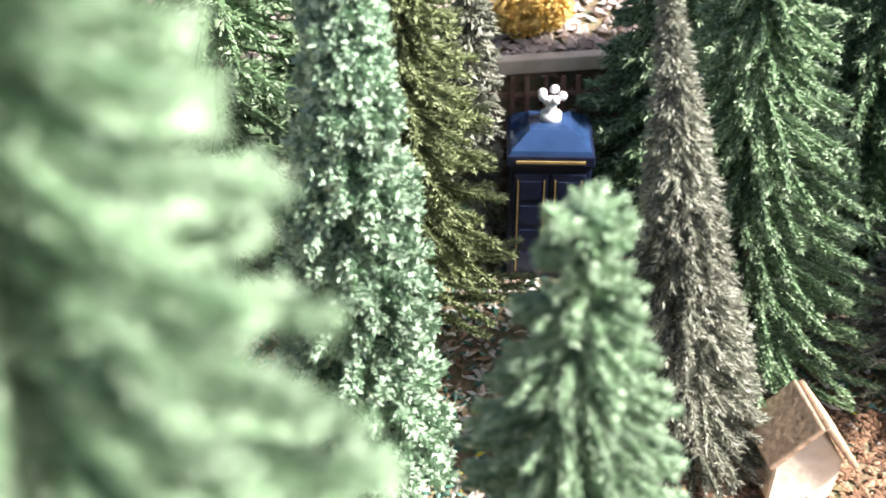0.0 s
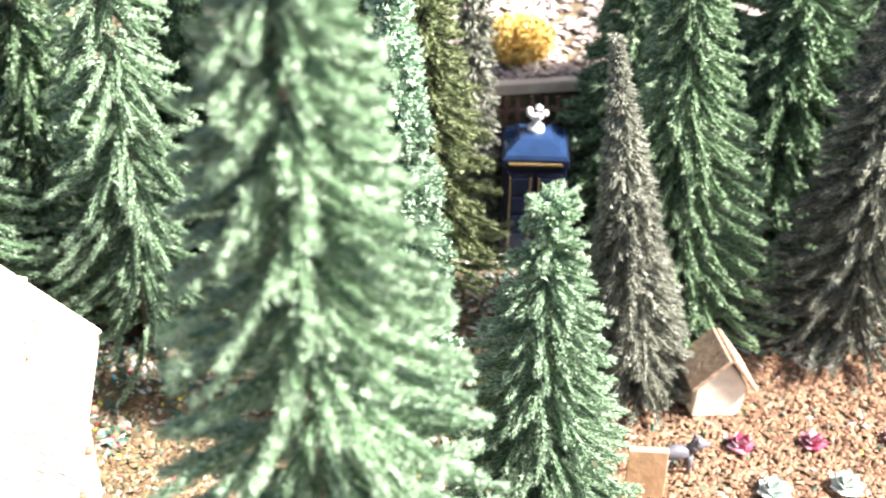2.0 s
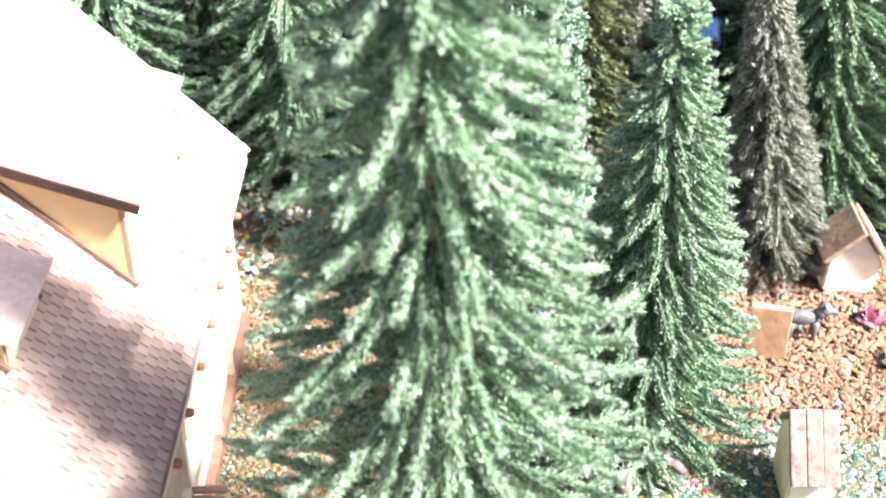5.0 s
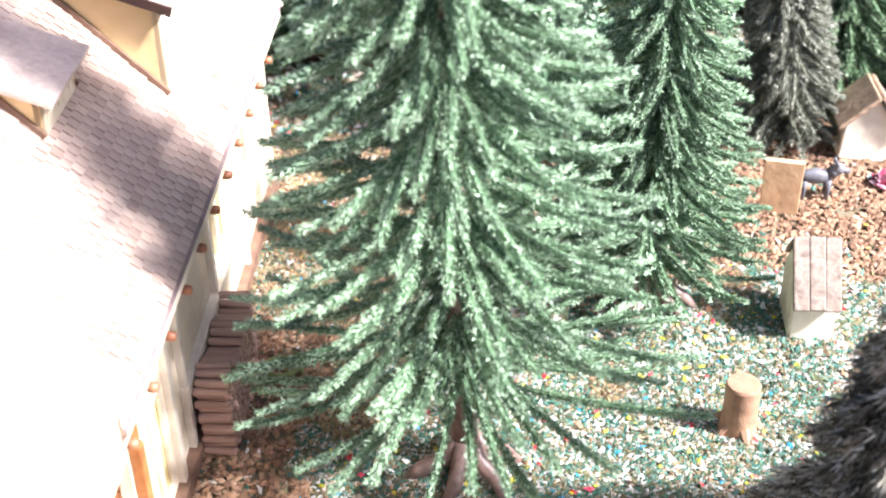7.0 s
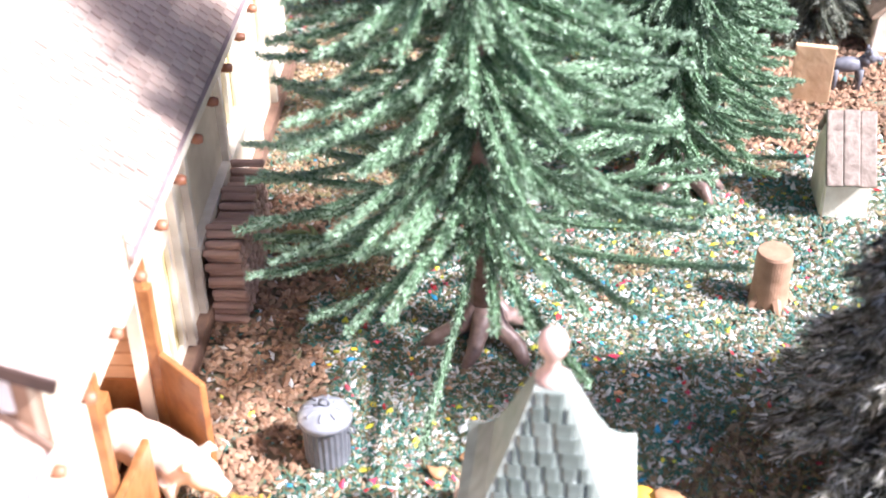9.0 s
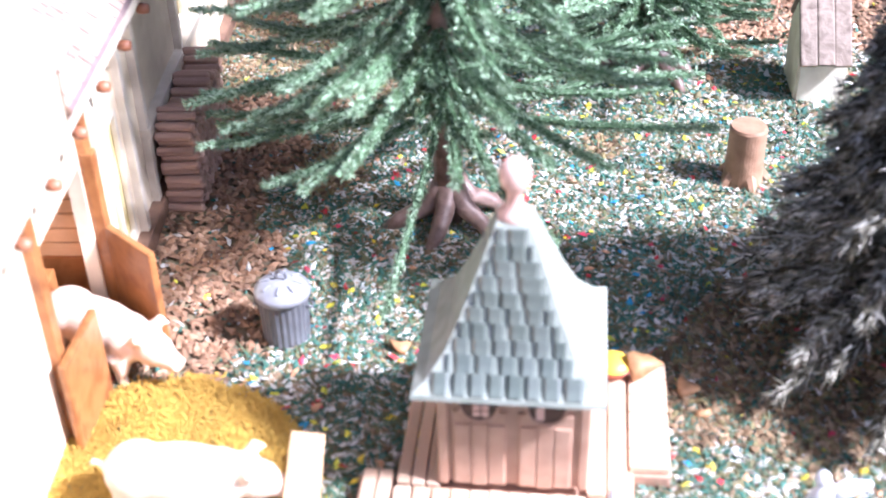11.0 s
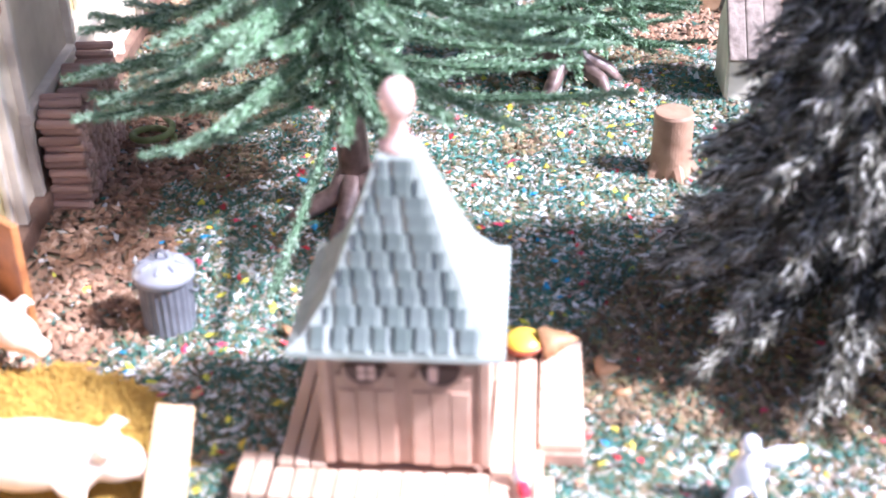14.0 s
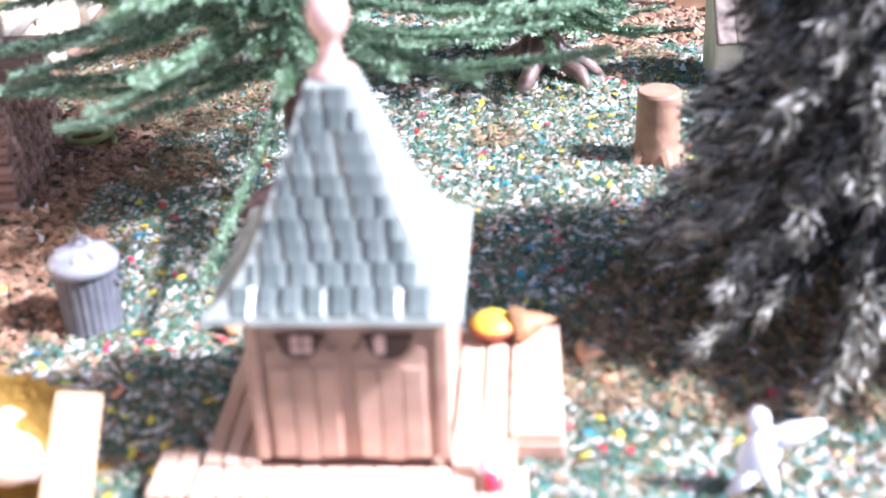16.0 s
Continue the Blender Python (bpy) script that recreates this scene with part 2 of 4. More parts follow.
def prism(bm, outline, thick, m=None):
    """A flat outline in x and z, given depth along y."""
    front = [bm.verts.new((x, -thick / 2, z)) for x, z in outline]
    back = [bm.verts.new((x, thick / 2, z)) for x, z in outline]
    bm.faces.new(front)
    bm.faces.new(back[::-1])
    for k in range(len(outline)):
        j = (k + 1) % len(outline)
        bm.faces.new((front[j], front[k], back[k], back[j]))
    if m:
        bmesh.ops.transform(bm, matrix=m, verts=front + back)
    return bm


# ---- ground: one sheet with the hill behind the wood ----
def hill(x, y):
    """Flat ground, then a terrace behind the lattice fence."""
    if y < 23.4:
        return 0.0
    return min(3.2 + 0.22 * (y - 23.4), 9.0) * min(1.0, (y - 23.4) / 0.4)


def is_gravel(x, y):
    wob = 0.8 * noise.noise((x * 0.5, y * 0.5, 3.0)) + 0.5 * noise.noise((x * 1.7, y * 1.7, 1.0))
    house_strip = x < -3.25 - 0.05 * y + wob and 1.2 + wob < y < 7.8 + 2 * wob
    yard = y > 10.6 + wob - 0.10 * (x - 4) and x > 2.8 + wob and y < 16.6 + wob
    return house_strip or yard


bm = bmesh.new()
xs = [-48, -36, -25] + [-16 + 0.8 * k for k in range(45)] + [25, 36, 48]
ys = [-34, -25, -19, -14] + [-10 + 0.8 * k for k in range(41)] + [23.4, 23.6, 23.8] + [24.4 + 0.8 * k for k in range(24)] + [50, 58, 64]
grid = [[bm.verts.new((x, y, hill(x, y) - 0.03 + 0.03 * noise.noise((x * 0.8, y * 0.8, 0)))) for y in ys] for x in xs]
for i in range(len(xs) - 1):
    for j in range(len(ys) - 1):
        bm.faces.new((grid[i][j], grid[i + 1][j], grid[i + 1][j + 1], grid[i][j + 1]))
tagged(part("ground", bm, M["soil"], smooth=True), "brown soil base of a model railway landscape", "ground", kind="structure")


def grains(name, count, area, size, mat, test, label, flat=0.6, seed=1, lift=0.0, elong=1.6):
    """Many loose crumbs, each a small uneven lump of six corners."""
    rng = np.random.default_rng(seed)
    x0, x1, y0, y1 = area
    xy = np.column_stack([rng.uniform(x0, x1, count), rng.uniform(y0, y1, count)])
    keep = np.array([test(a, b) for a, b in xy])
    xy = xy[keep]
    n = len(xy)
    base = np.array([(1, 0, 0), (-1, 0, 0), (0, 1, 0), (0, -1, 0), (0, 0, 1), (0, 0, -1)], float)
    s = rng.uniform(size[0], size[1], (n, 1, 1)) * 0.5
    v = base[None] * s * rng.uniform(0.7, 1.25, (n, 6, 1)) * np.array([elong, 1.0, flat])
    a = rng.uniform(0, 2 * np.pi, n)
    tilt = rng.normal(0, 0.35, n)
    ct, st = np.cos(tilt)[:, None], np.sin(tilt)[:, None]
    v = np.stack([v[..., 0] * ct - v[..., 2] * st, v[..., 1], v[..., 0] * st + v[..., 2] * ct], -1)
    c, q = np.cos(a)[:, None], np.sin(a)[:, None]
    v = np.stack([v[..., 0] * c - v[..., 1] * q, v[..., 0] * q + v[..., 1] * c, v[..., 2]], -1)
    z = np.array([hill(p, r) for p, r in xy]) + lift + rng.uniform(0, 0.5, n) * size[0]
    v += np.column_stack([xy, z])[:, None, :]
    f = np.array([(0, 2, 4), (2, 1, 4), (1, 3, 4), (3, 0, 4), (2, 0, 5), (1, 2, 5), (3, 1, 5), (0, 3, 5)])
    faces = (f[None] + 6 * np.arange(n)[:, None, None]).reshape(-1, 3)
    ob = soup(name, v.reshape(-1, 3), faces, mat)
    return tagged(ob, label, name.replace("_", " "), kind="stuff")


def lawn(x, y):
    return not is_gravel(x, y) or random.random() < 0.06


grains("gravel", 70000, (-8, 12, -3, 17.5), (0.065, 0.155), M["gravel"], is_gravel, "loose tan and brown gravel round the farmhouse and yard", seed=3)
grains("ground_flock", 135000, (-7, 8, -4.5, 12), (0.035, 0.10), M["flock"], lawn, "green and brown sawdust flock scattered as turf", seed=5, elong=2.2)
grains("flock_patch", 34000, (-12, 16, 8, 24), (0.07, 0.16), M["flock"], lawn, "green and brown sawdust flock under the firs", seed=6, elong=2.0)
def brown_patch(x, y):
    wob = noise.noise((x * 0.9, y * 0.9, 5.0))
    # beside the dark fir and the house the brown also paints in tree shade
    shaded_brown_by_fir = ((x - 3.7) / 2.7) ** 2 + ((y - 1.7) / 1.8) ** 2 < 0.85 + 0.7 * wob
    loose = noise.noise((x * 0.45, y * 0.45, 9.0)) + 0.4 * wob > 0.62
    shade_by_house = x < -2.4 + wob and 7.0 + wob < y < 15.0 + 1.5 * wob
    return (shaded_brown_by_fir or loose or shade_by_house) and not is_gravel(x, y)


grains("brown_flock", 90000, (-8, 8, -3, 16), (0.05, 0.12), M["brown_flock"], brown_patch, "brown sawdust flock in patches on the turf, partly standing in for shade", seed=12, lift=0.03, elong=2.0)
grains("coloured_chips", 2900, (-8, 9, -4.5, 17), (0.055, 0.13), M["chips"], lawn, "yellow, red, blue and white chips strewn over the turf", flat=0.4, seed=7, lift=0.02)
grains("ballast", 9000, (-6, 12, 23.8, 38), (0.16, 0.34), M["far_gravel"], lambda x, y: True, "pale grey ballast on the bank behind the wood", seed=8)


rng = np.random.default_rng(31)
n = 46000
q = np.column_stack([rng.uniform(-6.5, 8, n), rng.uniform(-4, 12, n)])
q = q[np.array([not is_gravel(x, y) and noise.noise((x * 0.9, y * 0.9, 7)) > -0.25 for x, y in q])]
n = len(q)
root = np.column_stack([q, 0.02 + rng.uniform(0, 0.05, n)])
d = np.column_stack([rng.normal(0, 1, n), rng.normal(0, 1, n), rng.uniform(0.0, 0.7, n)])
d *= (rng.uniform(0.08, 0.20, n) / np.linalg.norm(d, axis=1))[:, None]
side = np.column_stack([-d[:, 1], d[:, 0], 0 * d[:, 0]])
side *= (0.011 / (np.linalg.norm(side, axis=1) + 1e-9))[:, None]
blades = np.stack([root - side, root + side, root + d], 1)
tagged(soup("grass_fibres", blades.reshape(-1, 3), np.arange(n * 3).reshape(-1, 3), M["fibre"]), "short dark green nylon grass fibres on the turf", "grass fibres", kind="stuff")


# ---- model firs ----
def fir_arrays(height, radius, levels, around, flake, density, droop, lift, seed, bare=0.06, fluff=0.15, power=0.9, needle=0.45, align=1.0, flat=0.35, tip=0.10, crowd=1.3, stand=0.45, jitter=0.08):
    """Triangles of the flock on every frond, and the fronds' lines with their thickness."""
    rng = np.random.default_rng(seed)
    tri, fronds = [], []
    for k in range(levels):
        f = 1 - (1 - (k + rng.uniform(-0.25, 0.25)) / levels) ** crowd if k else 0.0
        z0 = height * (bare + (1 - bare) * f)
        reach = radius * max(tip, 1 - z0 / height) ** power
        inner = 5 if f < 0.45 else 0
        for j in range((around if f < 0.8 else max(6, around * 2 // 3)) + inner):
            az = 2 * math.pi * (j + rng.uniform(-0.35, 0.35)) / around + k * 2.4
            long = reach * rng.uniform(1 - 1.6 * jitter, 1 + jitter) + 0.06
            if inner and j >= around:
                az += rng.uniform(0, 6.0)
                long = 0.25 + 0.28 * long
            s = np.linspace(0, 1, 7)
            rise = lift * (flat + (1 - flat) * min(1.0, 2.2 * f)) + rng.normal(0, 0.09)
            rise += (0.1 - lift) * max(0.0, (f - 0.8) / 0.2) ** 1.5
            up = long * (rise * s - droop * s * s) + rng.normal(0, 0.03)
            side = long * 0.13 * rng.normal() * s * s
            ca, sa = math.cos(az), math.sin(az)
            line = np.column_stack([long * s * ca - side * sa, long * s * sa + side * ca, z0 + up])
            line[:, 2] = np.maximum(line[:, 2], 0.25)
            width = fluff * (0.72 + 0.28 * min(1.0, 3 * f)) * rng.uniform(0.85, 1.15)
            fronds.append((line, width))
            n = max(8, int(long * density))
            u = rng.uniform(0.05, 1, n) ** 0.85
            seg = np.minimum((u * 6).astype(int), 5)
            w = (u * 6 - seg)[:, None]
            p = line[seg] * (1 - w) + line[seg + 1] * w
            along = line[seg + 1] - line[seg]
            along /= np.linalg.norm(along, axis=1)[:, None] + 1e-9
            off = rng.normal(0, 1, (n, 3))
            off -= along * (off * along).sum(1)[:, None]
            off /= np.linalg.norm(off, axis=1)[:, None] + 1e-9
            thick = width * (0.55 + 0.45 * np.sin(np.pi * (0.1 + 0.85 * u)))[:, None] * (1 + 0.22 * np.sin(u * long * 17 + az * 5))[:, None]
            root = p + off * thick * rng.uniform(0.55, 1.0, (n, 1))
            d = off * rng.uniform(0.2, 1.6, (n, 1)) * stand + align * along * rng.uniform(0.3, 1.0, (n, 1)) + rng.normal(0, 0.22, (n, 3))
            d /= np.linalg.norm(d, axis=1)[:, None]
            size = flake * rng.uniform(0.6, 1.4, (n, 1))
            across = np.cross(off, d) + rng.normal(0, 0.25, (n, 3))
            across /= np.linalg.norm(across, axis=1)[:, None] + 1e-9
            a = root - across * size * needle * 0.5
            b = root + across * size * needle * 0.5
            c = root + d * size
            tri.append(np.stack([a, b, c], 1))
    return np.concatenate(tri), fronds


def fir(name, x, y, height, radius, foliage, label, levels=30, around=13, flake=0.10, density=120, droop=0.35, lift=0.15, seed=1, lean=(0, 0), roots=False, z=0.0, group="model firs", **more):
    tree = thing(name, x, y, z, label, "tree", rz=seed * 37 % 360, group=group)
    tree.matrix_basis = pose(x * CM, y * CM, z * CM, lean[0], lean[1]) @ pose(0, 0, 0, 0, 0, seed * 37 % 360)
    tri, fronds = fir_arrays(height, radius, levels, around, flake, density, droop, lift, seed, **more)
    faces = np.arange(len(tri) * 3).reshape(-1, 3)
    soup("crown", tri.reshape(-1, 3), faces, M[foliage], tree)
    bm = bmesh.new()
    tube(bm, [(0, 0, -0.05), (0.02, 0, height * 0.3), (-0.02, 0.02, height * 0.7), (0, 0, height * 0.97)], [0.11 + height * 0.007, 0.12, 0.08, 0.04], 10)
    if roots:
        rng = random.Random(seed)
        for k in range(6):
            a = 2 * math.pi * k / 6 + rng.uniform(-0.3, 0.3)
            c, s = math.cos(a), math.sin(a)
            l = rng.uniform(0.75, 1.1)
            tube(bm, [(0.1 * c, 0.1 * s, 0.55), (0.28 * c, 0.28 * s, 0.30), (l * 0.75 * c, l * 0.75 * s, 0.16), (l * c + 0.08 * s, l * s - 0.08 * c, -0.02)], [0.17, 0.15, 0.12, 0.07], 8)
    part("trunk", bm, M["bark"], tree, smooth=True)
    # inner tube of each frond, in the darkened colour that imitates inner shade
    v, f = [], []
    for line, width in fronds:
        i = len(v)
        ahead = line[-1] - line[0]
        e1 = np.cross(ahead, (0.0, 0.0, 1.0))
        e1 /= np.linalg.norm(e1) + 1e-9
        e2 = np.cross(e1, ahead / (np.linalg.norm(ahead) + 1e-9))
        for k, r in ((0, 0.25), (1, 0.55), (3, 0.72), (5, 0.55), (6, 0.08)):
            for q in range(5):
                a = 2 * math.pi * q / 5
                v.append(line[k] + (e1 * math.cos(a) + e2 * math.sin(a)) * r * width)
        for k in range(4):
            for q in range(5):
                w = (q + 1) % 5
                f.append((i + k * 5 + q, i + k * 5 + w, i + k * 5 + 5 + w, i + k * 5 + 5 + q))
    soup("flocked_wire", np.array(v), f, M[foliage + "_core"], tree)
    return tree


fir("fir_tree", -1.15, 4.75, 16.6, 3.75, "fir", "tall pale green model fir with drooping flocked branches and bare roots", levels=46, around=11, flake=0.062, density=420, droop=-0.18, lift=-0.56, seed=2, lean=(0, -2), roots=True, fluff=0.094, bare=0.11, needle=0.46, power=1.0, flat=0.30, jitter=0.09)
fir("fir_tree", 1.6, 9.4, 8.62, 2.2, "fir", "shorter green model fir with a fluffy rounded tip", levels=38, around=12, flake=0.055, density=400, droop=-0.14, lift=-0.52, seed=5, fluff=0.075, roots=True, bare=0.10, needle=0.46, power=0.64, tip=0.05, flat=0.2)
fir("fir_tree", 4.78, 15.6, 8.2, 1.3, "grey", "slim grey-brown model fir leaning beside the gravel yard", levels=46, around=13, flake=0.085, density=260, droop=0.1, lift=-0.6, seed=8, lean=(0, -8), fluff=0.085, needle=0.26, power=0.92, tip=0.03, align=1.3, stand=0.8)
fir("fir_tree", 6.1, 17.8, 11.0, 2.5, "deep", "broad green model fir behind the gravel yard", levels=40, around=12, flake=0.075, density=260, droop=-0.1, lift=-0.55, seed=9, fluff=0.09, lean=(0, -4))
fir("fir_tree", 10.0, 17.4, 9.8, 2.5, "grey", "dark grey-green model fir behind the dog kennel", levels=38, around=13, flake=0.09, density=240, droop=-0.1, lift=-0.5, seed=11, fluff=0.095, lean=(0, -2), needle=0.26, align=1.3, stand=0.8)
fir("fir_tree", 9.2, 21.7, 9.6, 3.0, "deep", "deep green model fir at the back of the wood", levels=36, around=12, flake=0.12, density=110, droop=-0.1, lift=-0.4, seed=12, fluff=0.13)
fir("fir_tree", 13.2, 20.6, 9.4, 3.0, "olive", "dark olive model fir at the edge of the wood", levels=36, around=12, flake=0.12, density=110, droop=-0.1, lift=-0.4, seed=13, fluff=0.13)
fir("fir_tree", 5.6, 22.6, 8.8, 2.2, "deep", "green model fir behind the blue box", levels=36, around=12, flake=0.12, density=110, droop=-0.1, lift=-0.35, seed=14, fluff=0.12)
fir("fir_tree", 0.35, 18.2, 10.2, 2.45, "olive", "dark olive model fir with layered branches in the wood", levels=32, around=12, flake=0.08, density=260, droop=-0.1, lift=-0.35, seed=15, fluff=0.085, power=0.95, bare=0.17, tip=0.05)
fir("fir_tree", -0.38, 14.8, 10.6, 1.5, "pale", "slim mint green model fir with clumpy foam leaves", levels=40, around=11, flake=0.085, density=330, droop=0.2, lift=0.1, seed=16, fluff=0.13, needle=0.9, stand=0.8, power=0.85, tip=0.05)
fir("fir_tree", 1.7, 22.0, 11.0, 0.75, "grey", "thin grey-green model fir at the back", levels=34, around=10, flake=0.12, density=130, droop=0.3, lift=0.2, seed=17, fluff=0.09)
fir("fir_tree", -5.7, 18.0, 12.8, 2.8, "fir", "green model fir behind the farmhouse", levels=28, around=9, flake=0.07, density=330, droop=-0.14, lift=-0.75, seed=18, fluff=0.105)
fir("fir_tree", -9.4, 17.2, 12, 2.7, "fir", "green model fir beside the farmhouse gable", levels=34, around=11, flake=0.08, density=220, droop=-0.14, lift=-0.55, seed=19, fluff=0.095)
fir("fir_tree", -8.2, 20.8, 13, 2.8, "deep", "dark green model fir at the back of the wood", levels=34, around=11, flake=0.13, density=90, droop=-0.1, lift=-0.4, seed=20, fluff=0.13)
fir("fir_tree", -2.6, 20.8, 13, 2.6, "deep", "dark green model fir deep in the wood", levels=34, around=11, flake=0.13, density=90, droop=-0.1, lift=-0.4, seed=21, fluff=0.13)
for k, (x, y) in enumerate(((-5.2, 22.6), (-11.8, 20.4), (-0.4, 22.4), (7.4, 22.9), (11.6, 22.8))):
    fir("fir_tree", x, y, 9.2, 2.9, "deep", "dark green model fir in the back row of the wood", levels=30, around=11, flake=0.14, density=80, droop=-0.1, lift=-0.4, seed=70 + k, fluff=0.13)
fir("fir_tree", 4.9, 2.25, 6.8, 2.55, "dark", "bushy blackish-green model fir with long frosted needles", levels=27, around=15, flake=0.15, density=240, droop=-0.02, lift=-0.72, seed=22, fluff=0.14, needle=0.20, power=0.6, align=1.4, flat=0.5, bare=0.19, stand=0.5, jitter=0.12)


# ---- farmhouse ----
HRZ = 4.35
house = thing("farmhouse", -4.74, 0, 0, "model farmhouse with steep tiled roof, cream walls and shed dormers", "house", rz=HRZ)
EAVE, PITCH, NEAR, FAR = 3.65, 46.0, -4.5, 13.5
UP = math.tan(radians(PITCH))
RIDGE = -4.6
# walls with their openings
WALL_U = -0.30
openings = [(0.1, 1.9, 0.0, 2.45), (2.6, 3.6, 0.35, 2.3), (7.1, 8.4, 1.55, 3.0), (9.6, 10.8, 1.55, 3.0)]
cuts = sorted({NEAR + 0.4, FAR - 0.5, *(a for a, *_ in openings), *(b for _, b, *_ in openings)})
for a, b in zip(cuts, cuts[1:]):
    hole = [o for o in openings if o[0] <= a and b <= o[1]]
    for z0, z1 in ([(0, 3.7)] if not hole else [(0, hole[0][2]), (hole[0][3], 3.7)]):
        if z1 > z0:
            part("wall_panel", one_box((0.18, b - a, z1 - z0), (WALL_U - 0.09, (a + b) / 2, (z0 + z1) / 2), bevel=0), M["cream"], house)
for v, wide in ((NEAR + 0.4, 0.18), (FAR - 0.5, 0.18)):
    bm = bmesh.new()
    prism(bm, [(WALL_U - 0.005, 0), (WALL_U - 0.005, 3.6), (RIDGE, EAVE - RIDGE * UP - 0.5), (2 * RIDGE + 0.6, 3.6), (2 * RIDGE + 0.6, 0)], wide, Matrix.Translation((0, v + (0.1 if v < 0 else -0.1), 0)))
    part("gable", bm, M["cream"], house)
part("back_wall", one_box((0.18, FAR - NEAR - 1.2, 3.9), (2 * RIDGE + 0.62, (FAR + NEAR) / 2, 1.95)), M["cream"], house)
# timber frame
for v, z0, z1, w in ((2.05, 0, 3.4, 0.2), (-0.05, 0, 3.4, 0.2), (2.45, 0, 3.2, 0.16), (3.75, 0, 3.2, 0.16), (4.5, 0, 3.2, 0.16), (6.9, 1.4, 3.3, 0.16), (8.6, 1.2, 3.3, 0.16), (9.4, 0, 3.3, 0.14), (11.0, 0, 3.3, 0.14)):
    part("post", one_box((0.12, w, z1 - z0), (WALL_U + 0.055, v, (z0 + z1) / 2), bevel=0.02), M["pale_trim"] if v > 2.2 else M["orange_wood"], house)
part("sill_beam", one_box((0.16, 7.2, 0.16), (WALL_U + 0.07, 8.0, 1.40), bevel=0.02), M["pale_trim"], house)
part("plinth", one_box((0.22, 10.6, 0.3), (WALL_U + 0.06, 7.6, 0.15), bevel=0.03), M["beam"], house)
# windows
for a, b, z0, z1 in openings[1:]:
    w = part("window", one_box((0.03, b - a, z1 - z0), (WALL_U - 0.10, (a + b) / 2, (z0 + z1) / 2), bevel=0), M["glass_yellow"], house)
    for v in (a + 0.05, (a + b) / 2, b - 0.05):
        part("frame", one_box((0.08, 0.09, z1 - z0), (WALL_U - 0.04, v, (z0 + z1) / 2)), M["pale_trim"], w)
    for z in (z0 + 0.05, z1 - 0.05):
        part("frame", one_box((0.08, b - a, 0.09), (WALL_U - 0.045, (a + b) / 2, z)), M["pale_trim"], w)
# stable inside the doorway
part("stable_floor", one_box((3.0, 2.4, 0.06), (WALL_U - 1.5, 1.0, 0.03), bevel=0), M["beam"], house)
for k in range(11):
    part("plank", one_box((0.06, 2.3, 0.2), (WALL_U - 0.95, 1.0, 1.15 + 0.215 * k), bevel=0.015), M["board"], house)
for k in range(8):
    part("plank", one_box((1.7, 0.06, 0.2), (WALL_U - 1.05, 2.16, 1.10 + 0.215 * k), bevel=0.015), M["board"], house)
part("partition", one_box((1.7, 0.08, 1.0), (WALL_U - 1.05, 2.14, 0.5), bevel=0.02), M["orange_wood"], house)
part("partition", one_box((1.7, 0.08, 2.6), (WALL_U - 1.05, -0.16, 1.3), bevel=0.02), M["board"], house)
part("manger", one_box((0.35, 1.6, 1.0), (WALL_U - 0.72, 1.05, 0.53), bevel=0.03), M["orange_wood"], house)
# half doors
leaf_far = part("half_door", one_box((0.90, 0.10, 1.6), (0.45, 0, 0.80), bevel=0.03), M["orange_wood"], house, "open brown stable half door", at=(WALL_U + 0.18, 1.95, 0))
leaf_far.rotation_euler = (0, 0, radians(-42))
part("door_post", one_box((0.16, 0.16, 2.6), (WALL_U + 0.10, 2.02, 1.3), bevel=0.03), M["orange_wood"], house)
leaf_near = part("half_door", one_box((0.10, 1.05, 1.3), (0, 0, 0.66), bevel=0.03), M["orange_wood"], house, at=(WALL_U + 0.22, 0.18, 0))
leaf_near.rotation_euler = (0, 0, radians(-4))


def roof_slab(name, v0, v1, u0, u1, lift, thick, mat, parent, slope=UP, z_at=EAVE):
    length = math.hypot(u0 - u1, (u0 - u1) * slope)
    a = -math.degrees(math.atan(slope))
    mid = ((u0 + u1) / 2, (v0 + v1) / 2, z_at + (-(u0 + u1) / 2) * slope + lift)
    return part(name, one_box((length, v1 - v0, thick), mid, (0, -a, 0), bevel=0.0), mat, parent)


roof = roof_slab("roof", NEAR, FAR, 0.0, RIDGE, -0.12, 0.14, M["roof_bed"], house)
bm = one_box((math.hypot(RIDGE, RIDGE * UP), FAR - NEAR, 0.14), (1.5 * RIDGE, (FAR + NEAR) / 2, EAVE - RIDGE * UP / 2 - 0.12), (0, -PITCH, 0), bevel=0)
part("roof_back", bm, M["roof_bed"], house)
part("ridge_board", one_box((0.3, FAR - NEAR, 0.22), (RIDGE, (FAR + NEAR) / 2, EAVE - RIDGE * UP - 0.08), bevel=0.05), M["roof_bed"], house)
part("eave_board", one_box((0.06, FAR - NEAR, 0.20), (0.0, (FAR + NEAR) / 2, EAVE - 0.16), bevel=0.01), M["pale_trim"], house)
for v in (NEAR, FAR):
    bm = bmesh.new()
    box(bm, (math.hypot(RIDGE, RIDGE * UP), 0.10, 0.30), (RIDGE / 2, v, EAVE - RIDGE * UP / 2 - 0.12), (0, PITCH, 0), 0.02)
    part("verge_board", bm, M["pale_trim"], house)
